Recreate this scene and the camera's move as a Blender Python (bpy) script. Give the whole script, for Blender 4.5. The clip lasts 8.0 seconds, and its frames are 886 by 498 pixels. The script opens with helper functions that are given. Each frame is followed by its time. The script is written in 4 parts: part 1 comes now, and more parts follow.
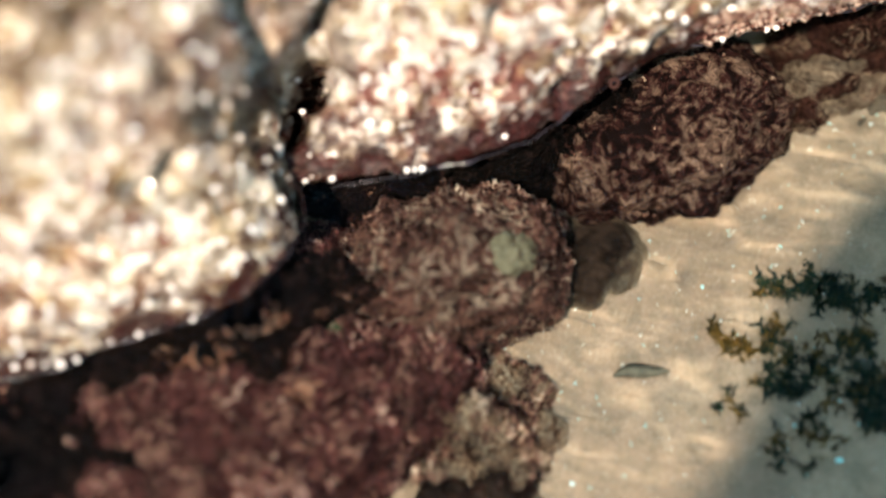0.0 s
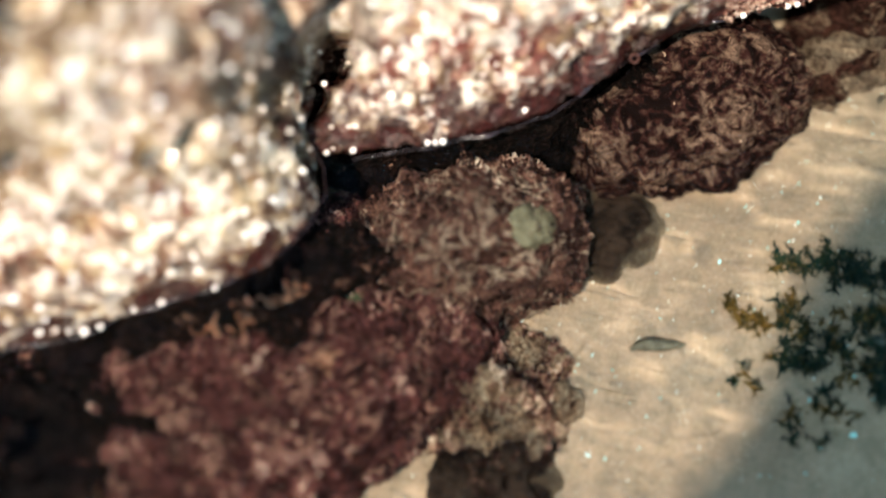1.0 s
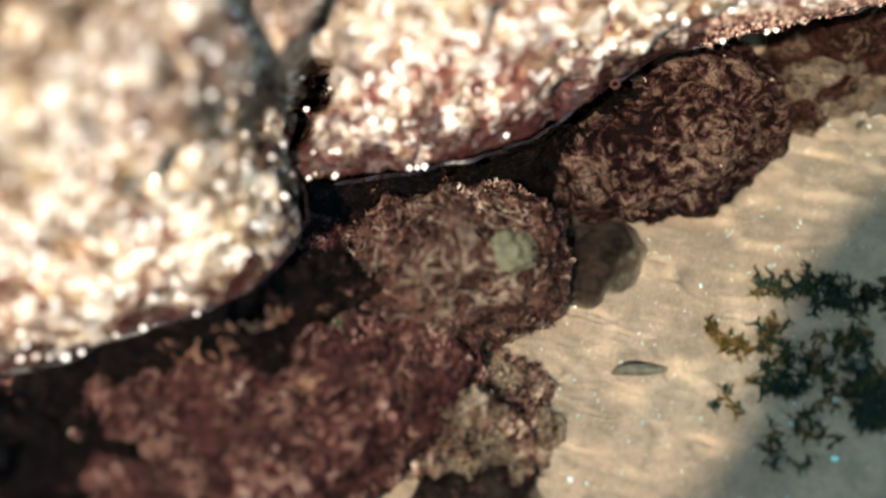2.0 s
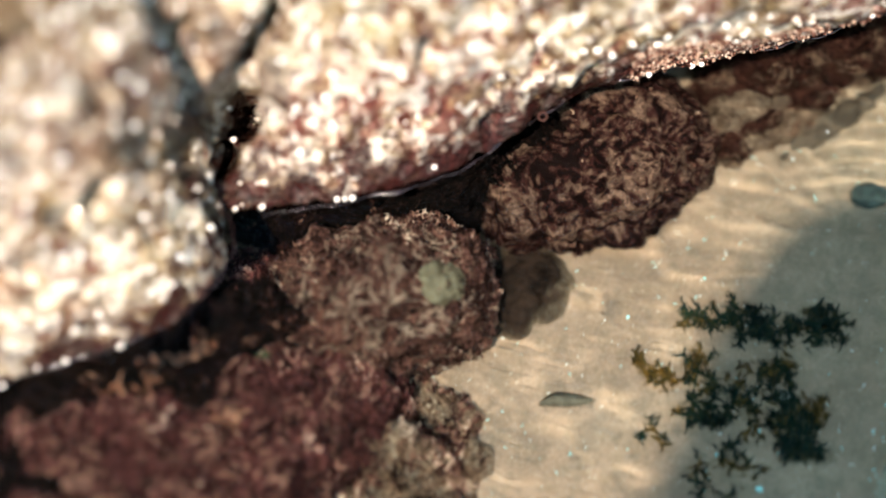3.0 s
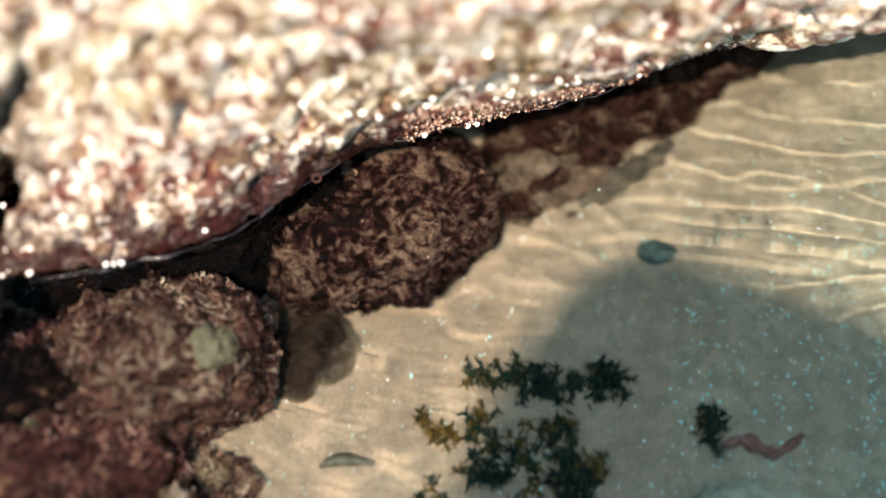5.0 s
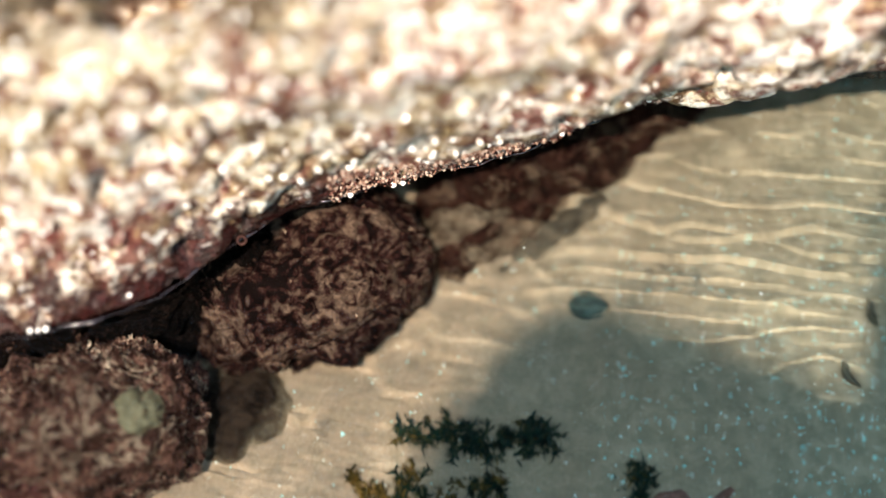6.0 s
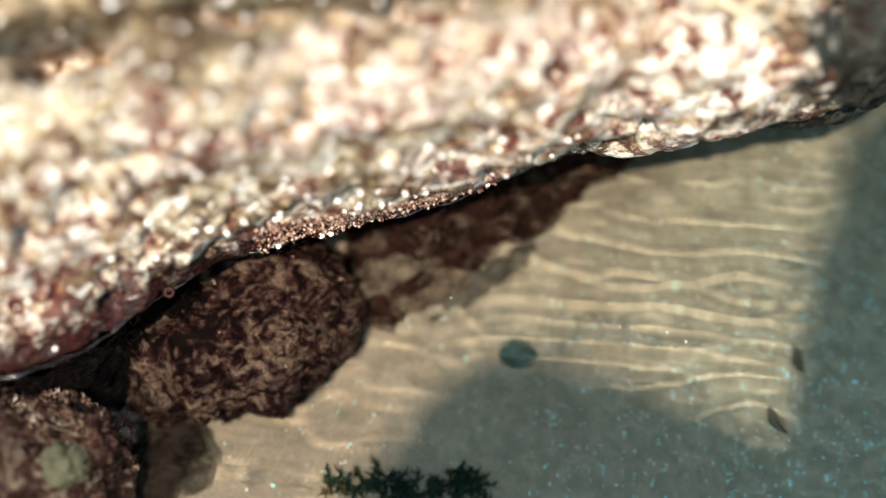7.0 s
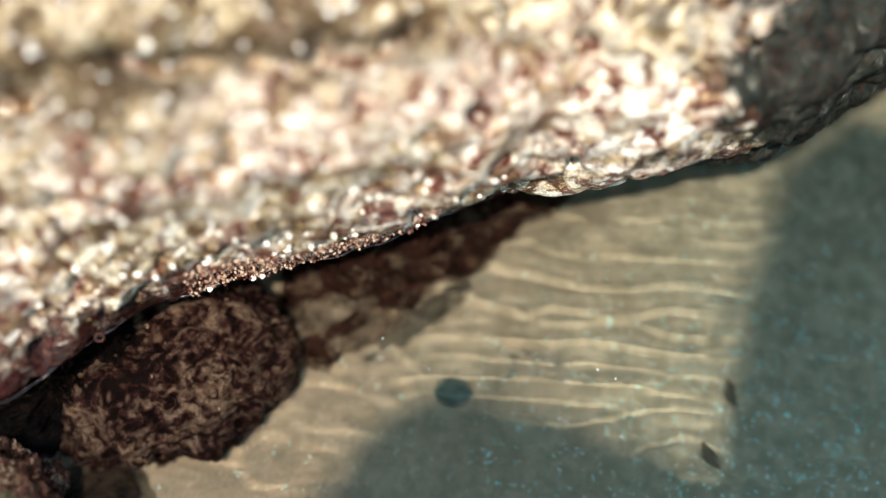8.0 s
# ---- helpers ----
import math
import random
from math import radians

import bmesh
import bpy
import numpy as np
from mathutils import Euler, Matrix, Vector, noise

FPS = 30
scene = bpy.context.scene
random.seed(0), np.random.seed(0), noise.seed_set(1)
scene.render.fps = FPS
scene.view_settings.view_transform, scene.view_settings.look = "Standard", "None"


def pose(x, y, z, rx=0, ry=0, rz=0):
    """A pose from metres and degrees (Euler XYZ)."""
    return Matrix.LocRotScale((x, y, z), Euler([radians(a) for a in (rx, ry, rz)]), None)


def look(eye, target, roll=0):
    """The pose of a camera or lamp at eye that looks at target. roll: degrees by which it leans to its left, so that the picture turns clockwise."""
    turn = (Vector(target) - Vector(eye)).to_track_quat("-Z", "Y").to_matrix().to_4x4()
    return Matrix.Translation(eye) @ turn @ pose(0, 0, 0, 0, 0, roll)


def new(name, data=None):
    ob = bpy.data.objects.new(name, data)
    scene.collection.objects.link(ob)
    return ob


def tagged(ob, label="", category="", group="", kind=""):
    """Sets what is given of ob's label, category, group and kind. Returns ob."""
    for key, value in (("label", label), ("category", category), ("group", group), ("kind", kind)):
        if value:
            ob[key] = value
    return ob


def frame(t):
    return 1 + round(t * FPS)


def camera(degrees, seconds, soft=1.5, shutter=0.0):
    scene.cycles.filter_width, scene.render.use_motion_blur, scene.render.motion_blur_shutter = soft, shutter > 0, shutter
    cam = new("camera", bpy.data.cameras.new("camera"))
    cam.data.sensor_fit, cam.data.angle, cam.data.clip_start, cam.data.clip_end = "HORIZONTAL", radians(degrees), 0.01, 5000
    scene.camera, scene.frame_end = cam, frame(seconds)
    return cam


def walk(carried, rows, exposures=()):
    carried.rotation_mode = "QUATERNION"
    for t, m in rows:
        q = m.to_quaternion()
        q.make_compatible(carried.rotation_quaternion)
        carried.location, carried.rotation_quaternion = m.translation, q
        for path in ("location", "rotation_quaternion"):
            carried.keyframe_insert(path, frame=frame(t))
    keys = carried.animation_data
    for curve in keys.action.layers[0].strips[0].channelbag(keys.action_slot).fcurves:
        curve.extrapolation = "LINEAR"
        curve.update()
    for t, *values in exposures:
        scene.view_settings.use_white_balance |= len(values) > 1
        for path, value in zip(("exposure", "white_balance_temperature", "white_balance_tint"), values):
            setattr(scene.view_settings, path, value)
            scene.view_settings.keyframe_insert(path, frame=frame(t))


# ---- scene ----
cam = camera(36.0, 8.0, 1.2)
PATH = [
    (0, (0.181, -0.093, 0.883), (-0.113, 0.693, -0.932), -7.9),
    (0.5, (0.189, -0.098, 0.886), (-0.126, 0.681, -0.93), -8.8),
    (1, (0.18, -0.098, 0.891), (-0.129, 0.648, -0.939), -9.1),
    (2.5, (0.184, -0.094, 0.894), (-0.08, 0.714, -0.917), -5.2),
    (3, (0.189, -0.088, 0.895), (-0.025, 0.742, -0.912), -1.8),
    (3.5, (0.213, -0.082, 0.893), (0.027, 0.767, -0.909), -0.0),
    (4, (0.238, -0.069, 0.897), (0.087, 0.787, -0.904), 1.8),
    (4.5, (0.274, -0.067, 0.897), (0.132, 0.821, -0.889), 2.4),
    (6, (0.357, -0.007, 0.922), (0.216, 0.908, -0.851), 1.7),
    (6.5, (0.367, -0.009, 0.927), (0.251, 0.954, -0.822), 3.1),
    (7, (0.381, 0.002, 0.932), (0.288, 0.976, -0.812), 4.2),
    (7.5, (0.394, 0.011, 0.94), (0.325, 0.998, -0.798), 5.1),
    (8, (0.41, 0.013, 0.943), (0.354, 1.027, -0.78), 5.4),
]
walk(cam, [(t, look(eye, target, roll)) for t, eye, target, roll in PATH], [(0, 1.9, 6080, -9), (3.5, 1.89, 6080, -8), (6.5, 1.70, 5950, -11), (8, 1.45, 5850, -14)])
cam.data.dof.use_dof = True
cam.data.dof.focus_distance = 1.068
cam.data.dof.aperture_fstop = 0.82

# ---- world, sun ----
SUN = Vector((-0.097, -0.475, 0.875)).normalized()
elev, azim = math.asin(SUN.z), math.atan2(SUN.x, SUN.y)
world = bpy.data.worlds.new("sky")
scene.world = world
world.use_nodes = True
wn = world.node_tree.nodes
sky = wn.new("ShaderNodeTexSky")
sky.sky_type = "NISHITA"
sky.sun_disc = False
sky.sun_elevation = elev
sky.sun_rotation = azim
haze = wn.new("ShaderNodeMix")
haze.data_type, haze.blend_type = "RGBA", "MULTIPLY"
haze.inputs[0].default_value = 1.0
haze.inputs[7].default_value = (0.97, 0.965, 0.85, 1)
world.node_tree.links.new(sky.outputs[0], haze.inputs[6])
world.node_tree.links.new(haze.outputs[2], wn["Background"].inputs[0])
wn["Background"].inputs[1].default_value = 0.175
sun_data = bpy.data.lights.new("sun", "SUN")
sun_data.energy = 4.25
sun_data.angle = radians(0.53)
sun_data.color = (1.0, 0.725, 0.625)
sun_data.cycles.is_caustics_light = True
sun = new("sun", sun_data)
sun.matrix_world = look(SUN * 5, (0, 0, 0))


# ---- noise on arrays ----
def hash3(ix, iy, iz, seed):
    h = (ix * 374761393 + iy * 668265263 + iz * 2147483647 + seed * 1274126177) & 0xFFFFFFFF
    h = ((h ^ (h >> 13)) * 1274126177) & 0xFFFFFFFF
    h = ((h ^ (h >> 16)) * 2246822519) & 0xFFFFFFFF
    return ((h ^ (h >> 15)) & 0xFFFFFF) / float(0xFFFFFF)


def value_noise(p, seed=0):
    i = np.floor(p).astype(np.int64)
    f = p - i
    f = f * f * f * (f * (f * 6 - 15) + 10)
    out = 0.0
    for dx in (0, 1):
        wx = f[:, 0] if dx else 1 - f[:, 0]
        for dy in (0, 1):
            wy = f[:, 1] if dy else 1 - f[:, 1]
            for dz in (0, 1):
                wz = f[:, 2] if dz else 1 - f[:, 2]
                out = out + wx * wy * wz * hash3(i[:, 0] + dx, i[:, 1] + dy, i[:, 2] + dz, seed)
    return out * 2 - 1


def fbm(p, size, octaves=4, gain=0.5, seed=0):
    """Layered noise, about -1 to 1, whose largest lumps are size metres across."""
    out, amp, q = 0.0, 1.0, np.asarray(p) / size
    for k in range(octaves):
        out = out + amp * value_noise(q + 17.3 * k, seed + k)
        q, amp = q * 2.03, amp * gain
    return out


def cells(p, size, seed=0):
    """Distance to the nearest of scattered points, in cell widths, and that cell's own random number."""
    q = np.asarray(p) / size
    i = np.floor(q).astype(np.int64)
    best, own = np.full(len(q), 9.0), np.zeros(len(q))
    for dx in (-1, 0, 1):
        for dy in (-1, 0, 1):
            for dz in (-1, 0, 1):
                a, b, c = i[:, 0] + dx, i[:, 1] + dy, i[:, 2] + dz
                f = np.stack([a + hash3(a, b, c, seed), b + hash3(a, b, c, seed + 1), c + hash3(a, b, c, seed + 2)], 1)
                d = np.linalg.norm(q - f, axis=1)
                nearer = d < best
                best = np.where(nearer, d, best)
                own = np.where(nearer, hash3(a, b, c, seed + 3), own)
    return best, own


def smooth(a, b, x):
    t = np.clip((np.asarray(x, float) - a) / (b - a), 0, 1)
    return t * t * (3 - 2 * t)


# ---- meshes ----
def mesh_object(name, verts, faces, material, parent=None, label="", is_smooth=True):
    me = bpy.data.meshes.new(name)
    me.from_pydata([tuple(v) for v in np.asarray(verts, float).tolist()], [], [tuple(f) for f in np.asarray(faces).tolist()] if not isinstance(faces, list) else faces)
    me.update()
    if is_smooth:
        me.shade_smooth()
    if material:
        me.materials.append(material)
    ob = new(name, me)
    ob.cycles.is_caustics_receiver = True
    if parent:
        ob.parent = parent
    if label:
        ob["label"] = label
    return ob


def part(name, bm, material, parent, label=""):
    me = bpy.data.meshes.new(name)
    bm.to_mesh(me)
    bm.free()
    me.shade_smooth()
    me.materials.append(material)
    ob = new(name, me)
    ob.cycles.is_caustics_receiver = True
    ob.parent = parent
    if label:
        ob["label"] = label
    return ob


def grid_faces(nu, nv, wrap=False):
    u, v = np.meshgrid(np.arange(nu - 1), np.arange(nv if wrap else nv - 1), indexing="ij")
    a = u * nv + v
    b = u * nv + (v + 1) % nv
    return np.stack([a, a + nv, b + nv, b], -1).reshape(-1, 4)


def normals_of(grid):
    du = np.gradient(grid, axis=0)
    dv = np.gradient(grid, axis=1)
    n = np.cross(du, dv)
    return n / np.maximum(np.linalg.norm(n, axis=2, keepdims=True), 1e-9)


def ico(level):
    bm = bmesh.new()
    bmesh.ops.create_icosphere(bm, subdivisions=level, radius=1.0)
    v = np.array([x.co[:] for x in bm.verts])
    f = [[w.index for w in x.verts] for x in bm.faces]
    bm.free()
    return v, f


# ---- materials ----
def material(name):
    m = bpy.data.materials.new(name)
    m.use_nodes = True
    return m, m.node_tree.nodes, m.node_tree.links, m.node_tree.nodes["Principled BSDF"]


def ramp(nodes, links, value, stops):
    r = nodes.new("ShaderNodeValToRGB")
    while len(r.color_ramp.elements) < len(stops):
        r.color_ramp.elements.new(0.5)
    for e, (at, c) in zip(r.color_ramp.elements, stops):
        e.position, e.color = at, (*c, 1)
    links.new(value, r.inputs[0])
    return r.outputs[0]


def noise_node(nodes, links, coord, scale, detail=6, rough=0.6, distort=0.0):
    n = nodes.new("ShaderNodeTexNoise")
    n.inputs["Scale"].default_value, n.inputs["Detail"].default_value = scale, detail
    n.inputs["Roughness"].default_value, n.inputs["Distortion"].default_value = rough, distort
    links.new(coord, n.inputs["Vector"])
    return n.outputs["Fac"]


def mix(nodes, links, fac, a, b, mode="MIX"):
    n = nodes.new("ShaderNodeMix")
    n.data_type, n.blend_type = "RGBA", mode
    for value, slot in ((fac, 0), (a, 6), (b, 7)):
        if isinstance(value, (int, float)):
            n.inputs[slot].default_value = value
        elif isinstance(value, tuple):
            n.inputs[slot].default_value = (*value, 1)
        else:
            links.new(value, n.inputs[slot])
    return n.outputs[2]


def maths(nodes, links, op, a, b=0.0, clamp=False):
    n = nodes.new("ShaderNodeMath")
    n.operation, n.use_clamp = op, clamp
    for value, slot in ((a, 0), (b, 1)):
        if isinstance(value, (int, float)):
            n.inputs[slot].default_value = value
        else:
            links.new(value, n.inputs[slot])
    return n.outputs[0]


def spread(nodes, links, value, lo, hi, a=0.0, b=1.0):
    n = nodes.new("ShaderNodeMapRange")
    links.new(value, n.inputs[0])
    for slot, x in zip((1, 2, 3, 4), (lo, hi, a, b)):
        n.inputs[slot].default_value = x
    return n.outputs[0]


def place(nodes, links):
    g = nodes.new("ShaderNodeNewGeometry")
    s = nodes.new("ShaderNodeSeparateXYZ")
    links.new(g.outputs["Position"], s.inputs[0])
    return g.outputs["Position"], s.outputs


def bump(nodes, links, bsdf, height, strength, distance):
    b = nodes.new("ShaderNodeBump")
    b.inputs["Strength"].default_value, b.inputs["Distance"].default_value = strength, distance
    links.new(height, b.inputs["Height"])
    links.new(b.outputs[0], bsdf.inputs["Normal"])


def voronoi(nodes, links, coord, scale, feature="F1"):
    n = nodes.new("ShaderNodeTexVoronoi")
    n.feature = feature
    n.inputs["Scale"].default_value = scale
    links.new(coord, n.inputs["Vector"])
    return n.outputs


def dry_rock(name, stained_shaded):
    """Pale crusted shore rock above the water, with red-brown blotches and a wet foot."""
    m, nodes, links, bsdf = material(name)
    pos, xyz = place(nodes, links)
    east = xyz[0] if stained_shaded else maths(nodes, links, "ADD", 0.1, 0.0)
    big = noise_node(nodes, links, pos, 9, 4, 0.6, 0.6)
    mid = noise_node(nodes, links, pos, 48, 7, 0.68, 0.7)
    fine = noise_node(nodes, links, pos, 330, 5, 0.7)
    tone = noise_node(nodes, links, pos, 44, 5, 0.56, 0.7)
    # cream crust, brown in its hollows; pinker on the ledge, greyer on the other boulder
    pink = ramp(nodes, links, tone, [(0.385, (0.045, 0.014, 0.012)), (0.43, (0.17, 0.080, 0.060)), (0.47, (0.47, 0.35, 0.275)), (0.58, (0.68, 0.60, 0.50))])
    cream = ramp(nodes, links, tone, [(0.40, (0.042, 0.027, 0.015)), (0.45, (0.165, 0.12, 0.066)), (0.495, (0.40, 0.335, 0.23)), (0.61, (0.67, 0.625, 0.52))])
    lean = maths(nodes, links, "ADD", spread(nodes, links, east, -0.10, 0.0, 0.55, 0.0), spread(nodes, links, big, 0.46, 0.58))
    base = mix(nodes, links, maths(nodes, links, "MINIMUM", lean, 1.0), pink, cream)
    # ochre and grey lichen spots
    ochre = noise_node(nodes, links, pos, 52, 6, 0.6, 0.9)
    base = mix(nodes, links, spread(nodes, links, ochre, 0.535, 0.58, 0, 0.8), base, mix(nodes, links, spread(nodes, links, fine, 0.4, 0.6), (0.15, 0.105, 0.045), (0.40, 0.30, 0.16)))
    grey = noise_node(nodes, links, pos, 63, 5, 0.6, 0.7)
    base = mix(nodes, links, spread(nodes, links, grey, 0.57, 0.64, 0, 0.7), base, mix(nodes, links, spread(nodes, links, mid, 0.45, 0.55), (0.10, 0.095, 0.10), (0.36, 0.37, 0.35)))
    # maroon weed, thick near the water and sparse above
    red = noise_node(nodes, links, pos, 31, 6, 0.66, 1.0)
    near = maths(nodes, links, "SUBTRACT", red, spread(nodes, links, xyz[2], 0.02, 0.12, -0.02, 0.030))
    near = maths(nodes, links, "SUBTRACT", near, spread(nodes, links, east, -0.07, 0.0, 0.05, 0.0))
    base = mix(nodes, links, spread(nodes, links, near, 0.53, 0.58, 0, 0.9), base, mix(nodes, links, spread(nodes, links, fine, 0.42, 0.6), (0.028, 0.007, 0.007), (0.12, 0.034, 0.027)))
    fleck = noise_node(nodes, links, pos, 120, 5, 0.65, 0.8)
    base = mix(nodes, links, spread(nodes, links, fleck, 0.535, 0.585, 0, 0.88), base, mix(nodes, links, spread(nodes, links, big, 0.46, 0.56), (0.075, 0.019, 0.014), (0.085, 0.053, 0.025)))
    chalk = noise_node(nodes, links, pos, 78, 4, 0.6, 0.5)
    chalk = maths(nodes, links, "ADD", chalk, spread(nodes, links, maths(nodes, links, "ABSOLUTE", maths(nodes, links, "SUBTRACT", east, 0.505)), 0.05, 0.02, 0.0, 0.07))
    base = mix(nodes, links, spread(nodes, links, chalk, 0.57, 0.64, 0, 0.85), base, (0.74, 0.70, 0.63))
    worn = spread(nodes, links, east, 0.22, 0.46, 1.0, 0.6)
    stain = noise_node(nodes, links, pos, 17, 8, 0.66, 0.9)
    base = mix(nodes, links, spread(nodes, links, stain, 0.575, 0.64, 0, 0.8), base, mix(nodes, links, spread(nodes, links, mid, 0.4, 0.6), (0.05, 0.030, 0.022), (0.20, 0.14, 0.075)))
    # dark specks on the boulder west of the cleft
    speck = noise_node(nodes, links, pos, 66, 6, 0.7, 0.8)
    speck = maths(nodes, links, "MULTIPLY", spread(nodes, links, speck, 0.54, 0.58, 0.0, 0.7), spread(nodes, links, east, -0.11, -0.06, 1.0, 0.0))
    base = mix(nodes, links, speck, base, mix(nodes, links, spread(nodes, links, fine, 0.4, 0.6), (0.030, 0.024, 0.018), (0.14, 0.115, 0.075)))
    # olive lichen on the top
    crest = spread(nodes, links, maths(nodes, links, "ADD", xyz[2], maths(nodes, links, "MULTIPLY", maths(nodes, links, "SUBTRACT", big, 0.5), 0.15)), 0.18, 0.235, 0.0, 0.85)
    moss = ramp(nodes, links, ochre, [(0.42, (0.030, 0.020, 0.008)), (0.49, (0.11, 0.078, 0.034)), (0.54, (0.29, 0.22, 0.12)), (0.60, (0.60, 0.52, 0.38))])
    base = mix(nodes, links, crest, base, moss)
    # dark brown put into the crack for its shade, ragged with noise
    crack_shade = maths(nodes, links, "SUBTRACT", xyz[2], spread(nodes, links, east, 0.05, 0.12, 0.210, 0.232))
    crack_shade = maths(nodes, links, "ADD", maths(nodes, links, "ABSOLUTE", crack_shade), maths(nodes, links, "MULTIPLY", maths(nodes, links, "SUBTRACT", stain, 0.5), 0.10))
    crack_shade = maths(nodes, links, "MULTIPLY", spread(nodes, links, crack_shade, 0.020, 0.006), spread(nodes, links, east, 0.33, 0.38, 1.0, 0.0))
    base = mix(nodes, links, maths(nodes, links, "MULTIPLY", crack_shade, 0.85 if stained_shaded else 0.0), base, mix(nodes, links, spread(nodes, links, fine, 0.4, 0.6), (0.020, 0.013, 0.007), (0.09, 0.065, 0.034)))
    # blotchy dark green at the east end, with shade put into the colour
    east_shade = maths(nodes, links, "ADD", east, maths(nodes, links, "MULTIPLY", maths(nodes, links, "SUBTRACT", stain, 0.5), 0.34))
    base = mix(nodes, links, spread(nodes, links, east_shade, 0.548, 0.585, 0.0, 0.98), base, ramp(nodes, links, mid, [(0.42, (0.0006, 0.0035, 0.0035)), (0.52, (0.0025, 0.0095, 0.0085)), (0.61, (0.018, 0.024, 0.020)), (0.67, (0.17, 0.17, 0.145))]))
    grain = voronoi(nodes, links, pos, 260)
    base = mix(nodes, links, maths(nodes, links, "MULTIPLY", spread(nodes, links, fine, 0.40, 0.55, 0.9, 0.0), worn), base, mix(nodes, links, 0.75, base, (0.05, 0.022, 0.014)))
    # wet maroon foot; its near-black also paints the undercut's shade below water
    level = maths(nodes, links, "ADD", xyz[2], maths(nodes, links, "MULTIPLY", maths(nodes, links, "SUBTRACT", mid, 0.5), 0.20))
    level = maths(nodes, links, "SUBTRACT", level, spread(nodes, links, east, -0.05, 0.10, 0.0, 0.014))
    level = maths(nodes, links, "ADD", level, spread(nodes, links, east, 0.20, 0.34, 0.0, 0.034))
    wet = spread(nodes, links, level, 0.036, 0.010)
    # maroon round the hole, darkened in colour for the hole's own shade
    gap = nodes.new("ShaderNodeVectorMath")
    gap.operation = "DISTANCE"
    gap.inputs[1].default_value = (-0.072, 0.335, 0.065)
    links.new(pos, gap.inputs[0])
    hole_shade = maths(nodes, links, "ADD", gap.outputs["Value"], maths(nodes, links, "MULTIPLY", maths(nodes, links, "SUBTRACT", stain, 0.5), 0.16))
    # the hole's painted dark joins the wet mask and shares its colour
    wet = maths(nodes, links, "MAXIMUM", wet, spread(nodes, links, hole_shade, 0.052, 0.032, 0.0, 0.9))
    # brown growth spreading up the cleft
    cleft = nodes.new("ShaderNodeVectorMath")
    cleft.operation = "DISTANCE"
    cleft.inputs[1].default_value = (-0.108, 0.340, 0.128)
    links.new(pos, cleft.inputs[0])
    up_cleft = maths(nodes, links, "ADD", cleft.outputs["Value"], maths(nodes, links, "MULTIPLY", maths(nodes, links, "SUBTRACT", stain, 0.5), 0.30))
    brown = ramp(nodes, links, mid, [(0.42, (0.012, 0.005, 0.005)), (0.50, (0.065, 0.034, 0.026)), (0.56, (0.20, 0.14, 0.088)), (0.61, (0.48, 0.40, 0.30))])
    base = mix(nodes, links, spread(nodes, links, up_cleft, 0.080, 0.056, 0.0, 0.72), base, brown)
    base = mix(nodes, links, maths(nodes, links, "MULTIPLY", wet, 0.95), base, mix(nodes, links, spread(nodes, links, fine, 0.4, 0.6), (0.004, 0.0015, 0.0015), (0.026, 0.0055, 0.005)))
    links.new(base, bsdf.inputs["Base Color"])
    links.new(spread(nodes, links, maths(nodes, links, "ADD", wet, spread(nodes, links, grain["Color"], 0.7, 0.85, 0, 0.55)), 0, 1, 0.7, 0.26), bsdf.inputs["Roughness"])
    links.new(spread(nodes, links, maths(nodes, links, "ADD", wet, spread(nodes, links, grain["Color"], 0.7, 0.85, 0, 0.6)), 0, 1, 0.08, 0.14), bsdf.inputs["Specular IOR Level"])
    height = maths(nodes, links, "ADD", fine, maths(nodes, links, "MULTIPLY", grain["Distance"], 0.6))
    bump(nodes, links, bsdf, maths(nodes, links, "MULTIPLY", height, worn), 0.8, 0.0018)
    return m


def algae_rock(name, dark, mid_c, light, accent, scale=70.0):
    """Submerged rock under a curly film of algae: pale swirling lines on a dark ground, in patches."""
    m, nodes, links, bsdf = material(name)
    pos, xyz = place(nodes, links)
    fine = noise_node(nodes, links, pos, 420, 5, 0.7)
    big = noise_node(nodes, links, pos, 30, 5, 0.65, 0.8)
    curl = noise_node(nodes, links, pos, scale, 3, 0.5, 2.6)
    fold = maths(nodes, links, "ABSOLUTE", maths(nodes, links, "SUBTRACT", curl, 0.5))
    curl2 = noise_node(nodes, links, pos, scale * 2.6, 3, 0.5, 1.8)
    fold2 = maths(nodes, links, "ABSOLUTE", maths(nodes, links, "SUBTRACT", curl2, 0.52))
    ground = ramp(nodes, links, noise_node(nodes, links, pos, 65, 6, 0.68, 0.8), [(0.40, dark), (0.5, mid_c), (0.60, accent)])
    base = mix(nodes, links, spread(nodes, links, fold2, 0.05, 0.015, 0.0, 0.85), ground, accent)
    swirl = maths(nodes, links, "MULTIPLY", spread(nodes, links, fold, 0.050, 0.012), spread(nodes, links, big, 0.45, 0.56, 0.05, 1.0))
    base = mix(nodes, links, swirl, base, light)
    base = mix(nodes, links, spread(nodes, links, fine, 0.42, 0.54, 0.85, 0.0), base, dark)
    links.new(base, bsdf.inputs["Base Color"])
    bsdf.inputs["Roughness"].default_value = 0.8
    bsdf.inputs["Specular IOR Level"].default_value = 0.05
    bump(nodes, links, bsdf, maths(nodes, links, "ADD", fine, maths(nodes, links, "MULTIPLY", fold, -4.0)), 1.0, 0.006)
    return m


